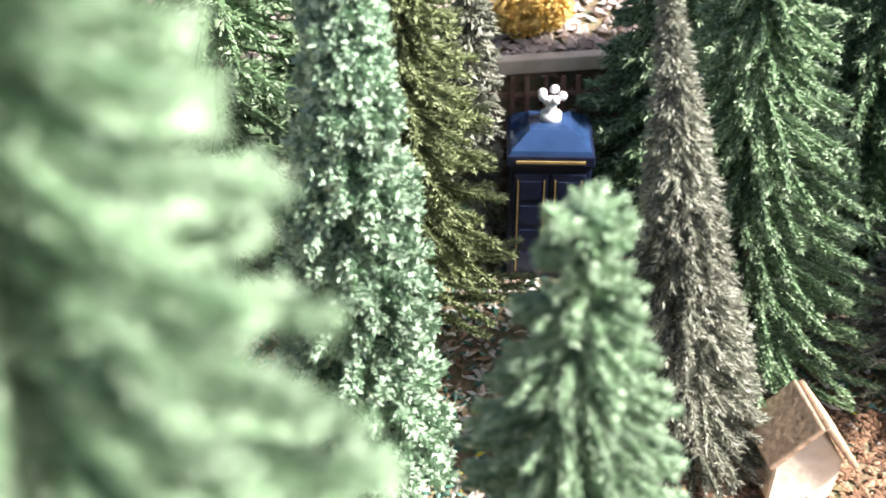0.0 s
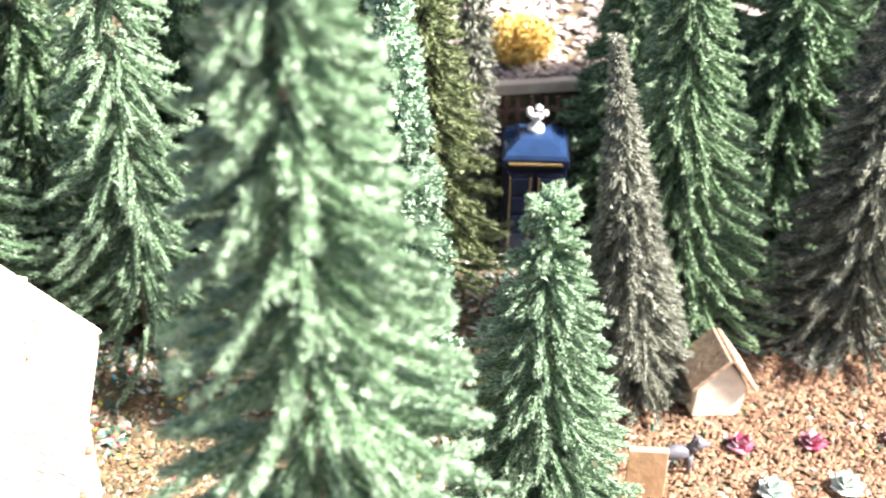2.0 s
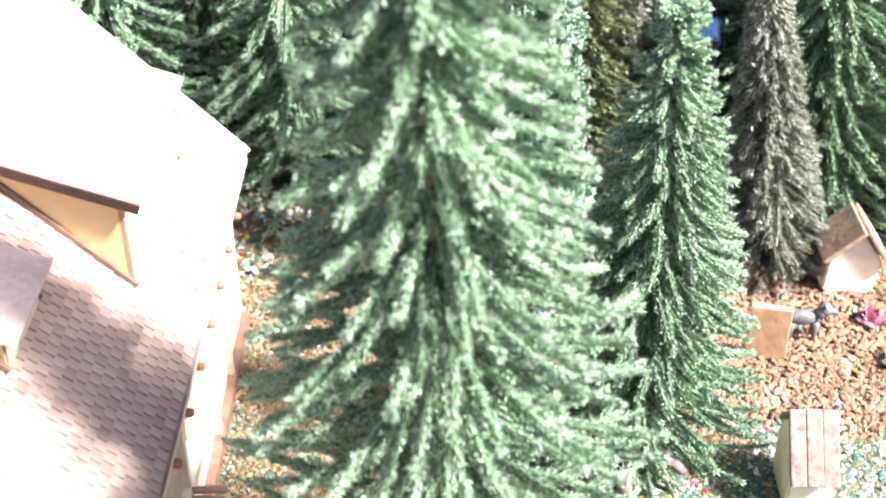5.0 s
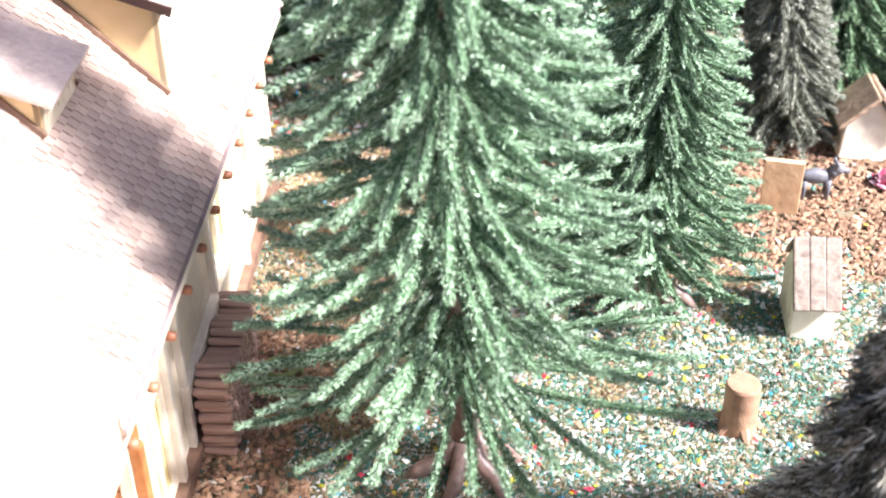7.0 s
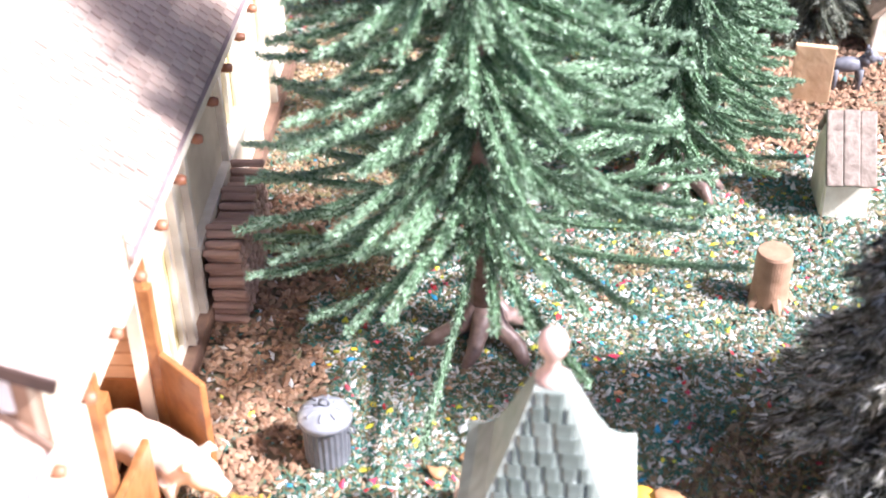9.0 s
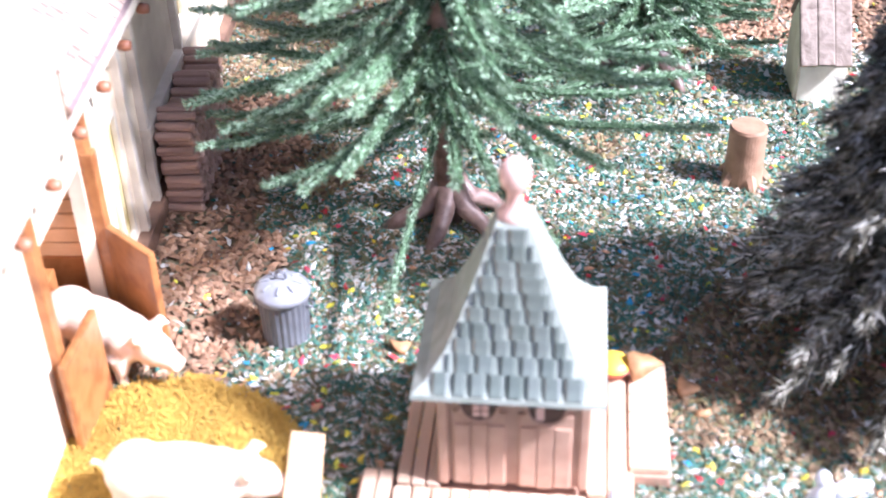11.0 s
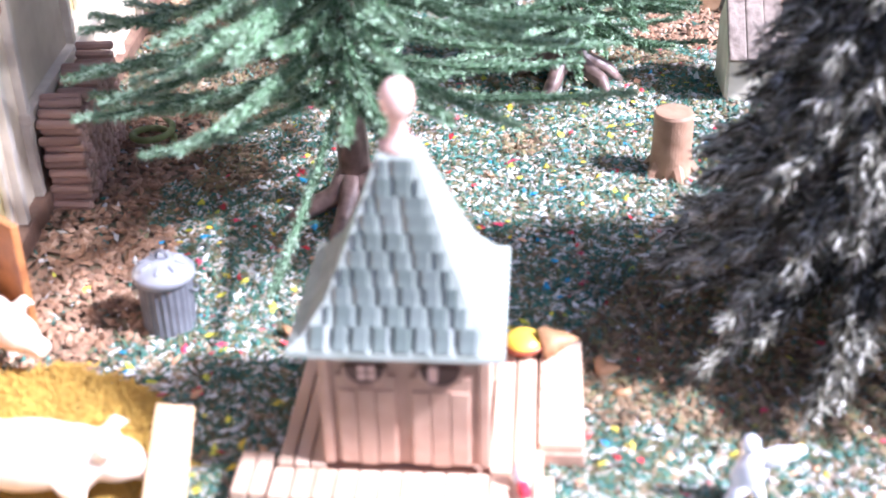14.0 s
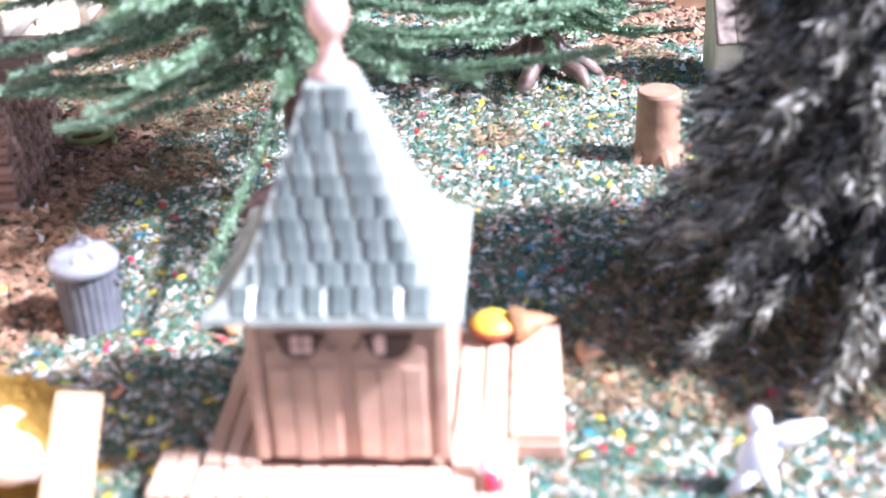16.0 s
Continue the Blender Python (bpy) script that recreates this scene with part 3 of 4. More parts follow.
for k in range(16):
    bm = bmesh.new()
    lathe(bm, [(0.03, -0.09), (0.065, -0.08), (0.075, 0.0), (0.06, 0.07), (0.03, 0.08)], 10)
    bmesh.ops.rotate(bm, matrix=Matrix.Rotation(radians(90), 3, "Y"), verts=bm.verts)
    part("rafter_end", bm, M["peg"], house, smooth=True, at=(0.02, NEAR + 0.6 + 1.05 * k, EAVE - 0.42))


# shed dormers
def dormer(v0, v1, tip, top, parent, side="yellow_wall", verges=True):
    """tip: how far up the roof its foot stands; top: height of its front."""
    z0 = EAVE + tip * UP
    run = top / (UP - 0.36)
    d = part("dormer", one_box((0.10, v1 - v0, top), (-tip - 0.05, (v0 + v1) / 2, z0 + top / 2), bevel=0.01), M["cream"], parent)
    for v in (v0 + 0.05, v1 - 0.05):
        bm = bmesh.new()
        prism(bm, [(-tip, z0), (-tip, z0 + top), (-tip - run, z0 + run * UP)], 0.10, Matrix.Translation((0, v, 0)))
        part("cheek", bm, M[side], d)
    length = math.hypot(run + 0.25, (run + 0.25) * 0.36)
    part("dormer_roof", one_box((length, v1 - v0 + 0.3, 0.10), (-tip - run / 2 + 0.12, (v0 + v1) / 2, z0 + top + (run / 2 - 0.12) * 0.36 + 0.05), (0, math.degrees(math.atan(0.36)), 0), 0.02), M["roof_flat"], d)
    for v in (v0 - 0.17,) if verges else ():
        part("verge", one_box((length + 0.04, 0.05, 0.16), (-tip - run / 2 + 0.13, v, z0 + top + (run / 2 - 0.13) * 0.36 + 0.03), (0, math.degrees(math.atan(0.36)), 0), 0.015), M["dark_wood"], d)
    n = 3
    for k in range(n):
        part("pane", one_box((0.03, (v1 - v0) / n - 0.35, top * 0.5), (-tip + 0.01, v0 + (k + 0.5) * (v1 - v0) / n, z0 + top * 0.52), bevel=0), M["cream"], d)
    for v in (v0 - 0.02, v1 + 0.02):
        part("foot_board", one_box((math.hypot(run, run * UP), 0.07, 0.16), (-tip - run / 2, v, z0 + run * UP / 2 + 0.03), (0, PITCH, 0), 0.02), M["beam"], d)
    return d


dormer(7.95, 11.6, 0.82, 1.55, house)
dormer(4.9, 6.4, 1.7, 0.6, house, verges=False)
near_dormer = dormer(-1.9, 1.0, -0.06, 1.0, house, "stump")
part("cheek_panel", one_box((0.34, 0.03, 0.40), (-0.34, -1.915, 4.28), bevel=0.01), M["white"], near_dormer)


# ---- pavilion on its deck ----
pav = thing("garden_pavilion", 0, 0, 0, "small garden pavilion with bell-shaped slate roof and ball finial", "pavilion")
part("wall", one_box((1.46, 0.08, 1.50), (0.05, -0.63, 1.05), bevel=0.02), M["pav_wall"], pav)
part("wall", one_box((1.46, 0.08, 1.50), (0.05, 0.67, 1.05), bevel=0.02), M["pav_wall"], pav)
for s in (-1, 1):
    part("wall", one_box((0.08, 1.22, 1.50), (0.05 + s * 0.69, 0.02, 1.05), bevel=0.02), M["pav_wall"], pav)
    for y in (-0.66, 0.70):
        part("corner_post", one_box((0.11, 0.11, 1.52), (0.05 + s * 0.73, y, 1.06), bevel=0.025), M["pav_wall"], pav)
for c in (-0.30, 0.38):
    door = part("door", one_box((0.56, 0.04, 1.02), (c, -0.685, 0.83), bevel=0.015), M["pav_wall"], pav)
    for k in range(3):
        part("board", one_box((0.165, 0.035, 0.84 + 0.04 * (k == 1)), (c + (k - 1) * 0.178, -0.712, 0.76), bevel=0.01), M["pav_wall"], door)
    # no hollow: a raised half-disc whose dark colour imitates a recess in shade
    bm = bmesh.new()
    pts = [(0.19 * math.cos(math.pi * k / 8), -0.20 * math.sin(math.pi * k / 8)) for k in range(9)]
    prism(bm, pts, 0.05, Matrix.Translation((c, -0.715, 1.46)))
    win = part("window", bm, M["recess"], pav, "half-round window plate coloured dark as a shaded recess, with a pale pane")
    bm = bmesh.new()
    tube(bm, [(0.20 * math.cos(math.pi * k / 8) + c, -0.742, 1.46 - 0.21 * math.sin(math.pi * k / 8)) for k in range(9)], [0.018] * 9, 6)
    part("frame", bm, M["pav_wall"], win, smooth=True)
    if c < 0:
        for dx in (-0.045, 0.045):
            for dz in (0.0, 0.085):
                part("pane", one_box((0.075, 0.02, 0.07), (c + 0.02 + dx, -0.745, 1.36 + dz), bevel=0.008), M["finial"], win)
    else:
        part("pane", one_box((0.085, 0.02, 0.17), (c - 0.06, -0.745, 1.40), bevel=0.01), M["finial"], win)
for s, rot in ((1, 90), (-1, -90), (0, 180)):
    for k in range(4):
        off = -0.45 + 0.30 * k
        loc = (0.05 + s * 0.74, 0.02 + off, 0.98) if s else (0.05 + off, 0.72, 0.98)
        part("board", one_box((0.035, 0.24, 1.3) if s else (0.24, 0.035, 1.3), loc, bevel=0.01), M["deck"], pav)
# bell roof: four flared sides
profile = [(0.97, 1.70), (0.96, 1.75), (0.83, 1.83), (0.64, 2.08), (0.50, 2.40), (0.35, 2.80), (0.17, 3.30)]
bm = bmesh.new()
rings = []
for r, z in profile:
    rings.append([bm.verts.new((sx * r, sy * r, z)) for sx, sy in ((-1, -1), (1, -1), (1, 1), (-1, 1))])
for a, b in zip(rings, rings[1:]):
    for k in range(4):
        bm.faces.new((a[k], a[(k + 1) % 4], b[(k + 1) % 4], b[k]))
bm.faces.new(rings[0][::-1])
bm.faces.new(rings[-1])
roof = part("roof", bm, M["slate_bed"], pav)


def roof_at(z):
    for (r0, z0), (r1, z1) in zip(profile[1:], profile[2:]):
        if z <= z1:
            return r0 + (r1 - r0) * (z - z0) / (z1 - z0)
    return profile[-1][0]


slate = bmesh.new()
outer = [slate.verts.new((x, 0.022, z)) for x, z in ((-0.5, -0.5), (0.5, -0.5), (0.5, 0.5), (-0.5, 0.5))]
rim = [slate.verts.new((x, 0.006, z)) for x, z in ((-0.5, -0.5), (0.5, -0.5), (0.5, 0.5), (-0.5, 0.5))]
face = [slate.verts.new((x, -0.022, z)) for x, z in ((-0.31, -0.42), (0.31, -0.42), (0.31, 0.5), (-0.31, 0.5))]
slate.faces.new(outer[::-1])
slate.faces.new(face)
for near, far in ((face, rim), (rim, outer)):
    for k in range(4):
        slate.faces.new((near[k], far[k], far[(k + 1) % 4], near[(k + 1) % 4]))
bmesh.ops.recalc_face_normals(slate, faces=slate.faces)
slate_mesh = bpy.data.meshes.new("slate")
bmesh.ops.scale(slate, vec=(CM, CM, CM), verts=slate.verts)
slate.to_mesh(slate_mesh)
slate.free()
slate_mesh.materials.append(M["slate"])
rng = random.Random(4)
for side in (0, 2):
    z = 1.76
    row = 0
    while z < 3.2:
        tall = 0.15
        r0, r1 = roof_at(z), roof_at(min(z + tall, 3.3))
        rm = (r0 + r1) / 2
        half = 0.8 * r1 + 0.2 * rm - 0.02
        lean = math.atan2(r0 - r1, tall)
        cuts = [-half]
        x = -half + 0.20 * (0.45 if row % 2 else 0.95)
        while x < half - 0.08:
            cuts.append(x)
            x += 0.20 * rng.uniform(0.85, 1.15)
        cuts.append(half)
        for x0, x1 in zip(cuts, cuts[1:]):
            x, wide = (x0 + x1) / 2, x1 - x0
            ob = new("slate", slate_mesh)
            ob.parent = roof
            m = Matrix.Rotation(radians(90 * side), 4, "Z") @ Matrix.Translation((x * CM, -(rm + 0.012) * CM, (z + tall / 2) * CM)) @ Matrix.Rotation(-lean + 0.07, 4, "X")
            # uneven side gaps let the pale bed through as painted glints
            ob.matrix_basis = m @ Matrix.Diagonal((wide - rng.choice((0.012, 0.03, 0.05)), rng.uniform(0.7, 1.4), math.hypot(tall, r0 - r1) + 0.012, 1))
        z += tall
        row += 1
bm = bmesh.new()
lathe(bm, [(0.17, 3.28), (0.18, 3.34), (0.11, 3.38), (0.085, 3.46), (0.075, 3.56), (0.10, 3.60), (0.14, 3.66), (0.16, 3.76), (0.14, 3.86), (0.09, 3.92), (0.02, 3.94)], 18)
part("finial", bm, M["finial"], pav, "pale pink ball finial", smooth=True)

deck = thing("wooden_deck", 0, 0, 0, "pink-brown planked deck under the garden pavilion", "deck")
part("base", one_box((2.35, 2.55, 0.18), (0.16, 0.17, 0.11), bevel=0.02), M["pav_wall"], deck)


def planks(x0, x1, y0, y1, count, along, z, parent, thick=0.10):
    for k in range(count):
        if along == "y":
            w = (x1 - x0) / count
            part("plank", one_box((w - 0.02, y1 - y0, thick), (x0 + (k + 0.5) * w, (y0 + y1) / 2, z), bevel=0.018), M["deck"], parent)
        else:
            w = (y1 - y0) / count
            part("plank", one_box((x1 - x0, w - 0.02, thick), ((x0 + x1) / 2, y0 + (k + 0.5) * w, z), bevel=0.018), M["deck"], parent)


planks(-1.22, 1.44, -1.15, -0.75, 13, "y", 0.22, deck)
planks(-1.58, -1.24, -1.10, -0.50, 2, "y", 0.20, deck)
planks(-1.20, -0.72, -0.72, 1.42, 3, "y", 0.24, deck)
planks(0.82, 1.26, -0.72, 1.42, 2, "y", 0.24, deck)
planks(1.28, 1.72, -0.30, 1.46, 6, "x", 0.24, deck)
planks(-0.70, 0.80, 0.74, 1.42, 4, "x", 0.24, deck)
part("base", one_box((0.5, 1.8, 0.16), (1.48, 0.58, 0.10), bevel=0.02), M["pav_wall"], deck)
part("base", one_box((0.4, 0.6, 0.14), (-1.42, -0.80, 0.08), bevel=0.02), M["pav_wall"], deck)

bm = bmesh.new()
lathe(bm, [(0.05, 0.0), (0.08, 0.05), (0.075, 0.16), (0.05, 0.24), (0.02, 0.27)], 10)
flask = part("toy_flask", bm, M["white"], smooth=True, at=(1.12, -0.86, 0.27))
tagged(flask, "tiny white toy flask standing on the deck", "flask")
bm = bmesh.new()
box(bm, (0.10, 0.14, 0.12), (0, 0, 0), (0, 0, 25), 0.03)
tagged(part("red_block", bm, M["red"], at=(1.16, -1.02, 0.33)), "small red block on the deck edge", "block")

# bowl and leaf behind the deck
bowl = thing("bowl", 1.10, 1.22, 0.29, "dark red bowl with an orange rim on the deck", "bowl")
bm = bmesh.new()
lathe(bm, [(0.08, 0.0), (0.19, 0.06), (0.24, 0.14), (0.22, 0.15), (0.10, 0.12)], 16)
part("body", bm, M["dark_red"], bowl, smooth=True)
bm = bmesh.new()
ball(bm, 0.22, (0, 0, 0.13), (1, 1, 0.55))
part("filling", bm, M["orange"], bowl, smooth=True)


def dry_leaf(x, y, z, r, seed, rx, rz, label, mat="leaf"):
    rng = random.Random(seed)
    bm = bmesh.new()
    top, low = [], []
    for k in range(11):
        a = 2 * math.pi * k / 11
        q = r * rng.uniform(0.7, 1.15)
        zz = 0.35 * r * math.sin(a * 2 + seed)
        top.append(bm.verts.new((q * math.cos(a), q * 0.8 * math.sin(a), zz + 0.03)))
        low.append(bm.verts.new((q * math.cos(a), q * 0.8 * math.sin(a), zz)))
    mid, under = bm.verts.new((0, 0, 0.06)), bm.verts.new((0, 0, 0.02))
    for k in range(11):
        j = (k + 1) % 11
        bm.faces.new((top[k], top[j], mid))
        bm.faces.new((low[j], low[k], under))
        bm.faces.new((low[k], low[j], top[j], top[k]))
    ob = part("dry_leaf", bm, M[mat], smooth=True)
    ob.matrix_basis = pose(x * CM, y * CM, z * CM, rx, 0, rz)
    return tagged(ob, label, "leaf")


dry_leaf(1.42, 1.20, 0.46, 0.23, 3, 25, 30, "curled brown dry leaf on the deck corner")
dry_leaf(1.98, 1.25, 0.10, 0.16, 5, 20, 80, "round tan dry leaf on the turf")
dry_leaf(-1.5, 1.75, 0.08, 0.15, 6, 15, 140, "pinkish dry leaf flake on the turf beside the deck")
dry_leaf(-1.15, 2.05, 0.08, 0.10, 7, 35, 60, "small pink leaf flake on the turf")
dry_leaf(2.15, 0.85, 0.06, 0.10, 8, 10, 10, "small tan leaf flake on the turf")

# ---- dustbin ----
can = thing("dustbin", -2.95, 1.95, 0, "grey ribbed tin dustbin with a domed lid", "dustbin")
bm = bmesh.new()
n = 48
low = [bm.verts.new(((0.325 + 0.014 * (k % 2)) * math.cos(2 * math.pi * k / n), (0.325 + 0.014 * (k % 2)) * math.sin(2 * math.pi * k / n), 0.0)) for k in range(n)]
high = [bm.verts.new(((0.345 + 0.014 * (k % 2)) * math.cos(2 * math.pi * k / n), (0.345 + 0.014 * (k % 2)) * math.sin(2 * math.pi * k / n), 0.72)) for k in range(n)]
for k in range(n):
    bm.faces.new((low[k], low[(k + 1) % n], high[(k + 1) % n], high[k]))
bm.faces.new(low[::-1])
bm.faces.new(high)
part("body", bm, M["tin"], can)
bm = bmesh.new()
lathe(bm, [(0.365, 0.68), (0.40, 0.69), (0.40, 0.76), (0.385, 0.78), (0.30, 0.84), (0.16, 0.885), (0.02, 0.90)], 32)
lid = part("lid", bm, M["tin_top_lit"], can, smooth=True)
for k in range(8):
    a = 2 * math.pi * k / 8
    part("rib", one_box((0.14, 0.03, 0.03), (0.24 * math.cos(a), 0.24 * math.sin(a), 0.87), (0, 14, math.degrees(a)), 0.01), M["tin_top_lit"], lid)
bm = bmesh.new()
tube(bm, [(-0.07, 0, 0.93), (-0.06, 0, 1.0), (0, 0, 1.03), (0.06, 0, 1.0), (0.07, 0, 0.93)], [0.022] * 5, 8)
part("handle", bm, M["tin"], lid, smooth=True)
for s in (-1, 1):
    bm = bmesh.new()
    tube(bm, [(s * 0.34, -0.07, 0.55), (s * 0.42, -0.05, 0.52), (s * 0.42, 0.05, 0.52), (s * 0.34, 0.07, 0.55)], [0.018] * 4, 6)
    part("handle", bm, M["tin"], can, smooth=True)


can.scale = (0.88, 0.88, 0.98)

# ---- toy pigs: plain one-piece figures ----
def pig(x, y, rz, label):
    bm = bmesh.new()
    ball(bm, 0.40, (0, 0, 0.62), (1.75, 0.82, 0.88), 20)
    ball(bm, 0.36, (-0.42, 0, 0.66), (1.0, 0.92, 0.95), 18)
    ball(bm, 0.33, (0.42, 0, 0.60), (1.1, 0.9, 0.95), 18)
    ball(bm, 0.25, (0.80, 0, 0.56), (1.15, 0.85, 0.9), 16)
    tube(bm, [(0.90, 0, 0.53), (1.08, 0, 0.46), (1.20, 0, 0.43)], [0.17, 0.12, 0.11], 14)
    for s in (-1, 1):
        for lx in (-0.52, 0.42):
            tube(bm, [(lx, s * 0.20, 0.48), (lx + 0.02, s * 0.21, 0.22), (lx - 0.02, s * 0.21, 0.12), (lx + 0.04, s * 0.21, 0.0)], [0.17, 0.095, 0.07, 0.08], 10)
        tube(bm, [(0.72, s * 0.15, 0.74), (0.80, s * 0.22, 0.84), (0.92, s * 0.24, 0.80)], [0.09, 0.08, 0.02], 8)
    tube(bm, [(-0.76, 0, 0.72), (-0.88, 0.03, 0.78), (-0.94, -0.02, 0.70)], [0.05, 0.04, 0.025], 8)
    ob = part("toy_pig", bm, M["pig"], smooth=True)
    sub = ob.modifiers.new("blend", "REMESH")
    sub.mode, sub.voxel_size, sub.use_smooth_shade = "VOXEL", 0.035 * CM, True
    rel = ob.modifiers.new("soft", "SMOOTH")
    rel.iterations, rel.factor = 4, 0.5
    ob.matrix_basis = pose(x * CM, y * CM, 0, 0, 0, rz)
    return tagged(ob, label, "toy pig", "toy pigs")


pig(-3.42, -1.12, 4, "pale pink toy pig standing on yellow straw")
pig(-5.05, 1.22, -22, "pale orange-pink toy pig coming out of the stable door")

# straw mat and tufts
rng = np.random.default_rng(21)
n = 42000
q = np.column_stack([rng.uniform(-5.3, -2.25, n), rng.uniform(-2.6, 1.1, n)])
edge = np.array([((x + 3.75) / 1.45) ** 2 + ((y + 0.55) / 1.5) ** 2 - 0.3 * noise.noise((x * 2, y * 2, 0)) for x, y in q])
q = q[edge < 1]
n = len(q)
root = np.column_stack([q, 0.02 + rng.uniform(0, 0.14, n)])
d = np.column_stack([rng.normal(0, 1, n), rng.normal(0, 1, n), rng.uniform(-0.2, 0.7, n)])
d *= (rng.uniform(0.10, 0.24, n) / np.linalg.norm(d, axis=1))[:, None]
side = np.column_stack([-d[:, 1], d[:, 0], 0 * d[:, 0]])
side *= (0.010 / (np.linalg.norm(side, axis=1) + 1e-9))[:, None]
straw = np.stack([root - d * 0.5 - side, root - d * 0.5 + side, root + d * 0.5], 1)
straw[..., 2] = np.maximum(straw[..., 2], 0.01)
straw[: n // 4, :, :2] += rng.normal(0, 0.09, (n // 4, 3, 2))
straw[: n // 4, :, 2] = rng.uniform(0.02, 0.06, (n // 4, 3))
tagged(soup("straw", straw.reshape(-1, 3), np.arange(n * 3).reshape(-1, 3), M["straw"]), "matted yellow straw fibres in front of the stable", "straw", kind="stuff")

# trough board beside the pig
bm = bmesh.new()
prism(bm, [(-0.20, 0), (0.20, 0), (0.17, 1.25), (-0.17, 1.25)], 0.10)
ob = part("plank_board", bm, M["board"])
ob.matrix_basis = pose(-2.13 * CM, -1.60 * CM, 0.05 * CM, -44, 0, -3)
tagged(ob, "plain tan wooden board leaning in front of the pig", "board")


# ---- white bird figure ----
bm = bmesh.new()
ball(bm, 0.16, (0, 0, 0.42), (1.0, 0.75, 1.6), 14, (0, 20, 0))
ball(bm, 0.09, (-0.03, -0.02, 0.75), (1, 1, 1.1), 10)
tube(bm, [(0.05, 0, 0.52), (0.25, 0.02, 0.60), (0.48, 0.03, 0.68)], [0.10, 0.09, 0.03], 8)
tube(bm, [(-0.04, 0, 0.30), (-0.14, -0.02, 0.12), (-0.24, -0.03, 0.0)], [0.11, 0.06, 0.03], 8)
tube(bm, [(0.05, 0, 0.28), (0.12, 0.0, 0.12), (0.16, 0.0, 0.0)], [0.08, 0.05, 0.03], 8)
ob = part("white_figure", bm, M["white"], smooth=True, at=(3.22, -0.75, 0))
tagged(ob, "small plain white plastic figure on the turf", "figure")


# ---- loose plants ----
def rosette(name, x, y, r, mat, label, seed, category):
    rng = random.Random(seed)
    plant = thing(name, x, y, 0.05, label, category, group=name.replace("_", " ") + "s")
    for ring, (count, reach, up) in enumerate(((8, 1.0, 0.25), (6, 0.7, 0.6), (4, 0.4, 0.9))):
        for k in range(count):
            bm = bmesh.new()
            a = 2 * math.pi * (k + 0.5 * ring) / count + rng.uniform(-0.2, 0.2)
            c, s = math.cos(a), math.sin(a)
            w = r * 0.38
            base = Vector((0.1 * r * c, 0.1 * r * s, 0.04))
            tip = Vector((reach * r * c, reach * r * s, up * r + rng.uniform(0, 0.2 * r)))
            mid = base.lerp(tip, 0.6) + Vector((0, 0, -0.12 * r))
            q = Vector((-s, c, 0)) * w
            vs = [bm.verts.new(p) for p in (base, mid + q, tip, mid - q)]
            lo = [bm.verts.new(p - Vector((0, 0, 0.03))) for p in (base, mid + q, tip, mid - q)]
            bm.faces.new(vs)
            bm.faces.new(lo[::-1])
            for i in range(4):
                bm.faces.new((vs[i], lo[i], lo[(i + 1) % 4], vs[(i + 1) % 4]))
            part("leaf", bm, M[mat], plant)
    return plant


for k, (x, y) in enumerate(((6.45, 13.70), (7.94, 13.70), (9.68, 13.73))):
    rosette("red_flower", x, y, 0.30, "petal", "crimson and white toy flower set in the gravel", 30 + k, "flower")
for k, (x, y) in enumerate(((6.75, 12.35), (8.20, 12.40), (9.70, 12.50))):
    rosette("cabbage", x, y, 0.36, "cabbage", "pale green and white toy cabbage in the gravel", 40 + k, "cabbage")
rosette("lime_tuft", -1.55, -1.75, 0.28, "tuft", "lime yellow foam tuft on the turf", 50, "plant")

# ---- coil and tub ----
bm = bmesh.new()
tube(bm, [(0.30 * math.cos(0.42 * k), 0.30 * math.sin(0.42 * k), 0.07 + 0.012 * k) for k in range(19)], [0.05] * 17 + [0.04, 0.015], 8)
tagged(part("hose_coil", bm, M["moss"], smooth=True, at=(-4.42, 6.6, 0)), "small coil of mossy green cord on the gravel", "hose")
bm = bmesh.new()
lathe(bm, [(0.30, 0.0), (0.36, 0.30), (0.38, 0.55), (0.34, 0.56), (0.30, 0.22), (0.05, 0.20)], 20)
tagged(part("tub", bm, M["dark_wood"], smooth=True, at=(-6.2, 18.4, 0)), "small dark open tub on the turf under the firs", "tub")

# ---- stump ----
bm = bmesh.new()
lathe(bm, [(0.32, -0.03), (0.29, 0.06), (0.27, 0.45), (0.27, 0.88), (0.25, 0.92), (0.10, 0.93)], 40)
for k in range(5):
    a = 2 * math.pi * k / 5
    tube(bm, [(0.2 * math.cos(a), 0.2 * math.sin(a), 0.2), (0.33 * math.cos(a), 0.33 * math.sin(a), 0.05), (0.42 * math.cos(a), 0.42 * math.sin(a), -0.03)], [0.09, 0.07, 0.03], 6)
tagged(part("tree_stump", bm, M["stump"], smooth=False, at=(3.02, 6.02, 0)), "short sawn orange-brown tree stump on the turf", "stump")

# ---- beehive ----
hive = thing("beehive", 4.38, 8.85, 0, "cream beehive box with a weathered brown plank lid", "beehive", rz=2)
bm = bmesh.new()
prism(bm, [(-0.46, 0), (0.62, 0), (0.62, 1.02), (0.20, 1.52), (-0.46, 0.78)], 0.76, Matrix.Rotation(radians(90), 4, "Z"))
bmesh.ops.bevel(bm, geom=list(bm.edges), offset=0.04, segments=2, affect="EDGES")
part("body", bm, M["stone"], hive)
tilt = 48.0
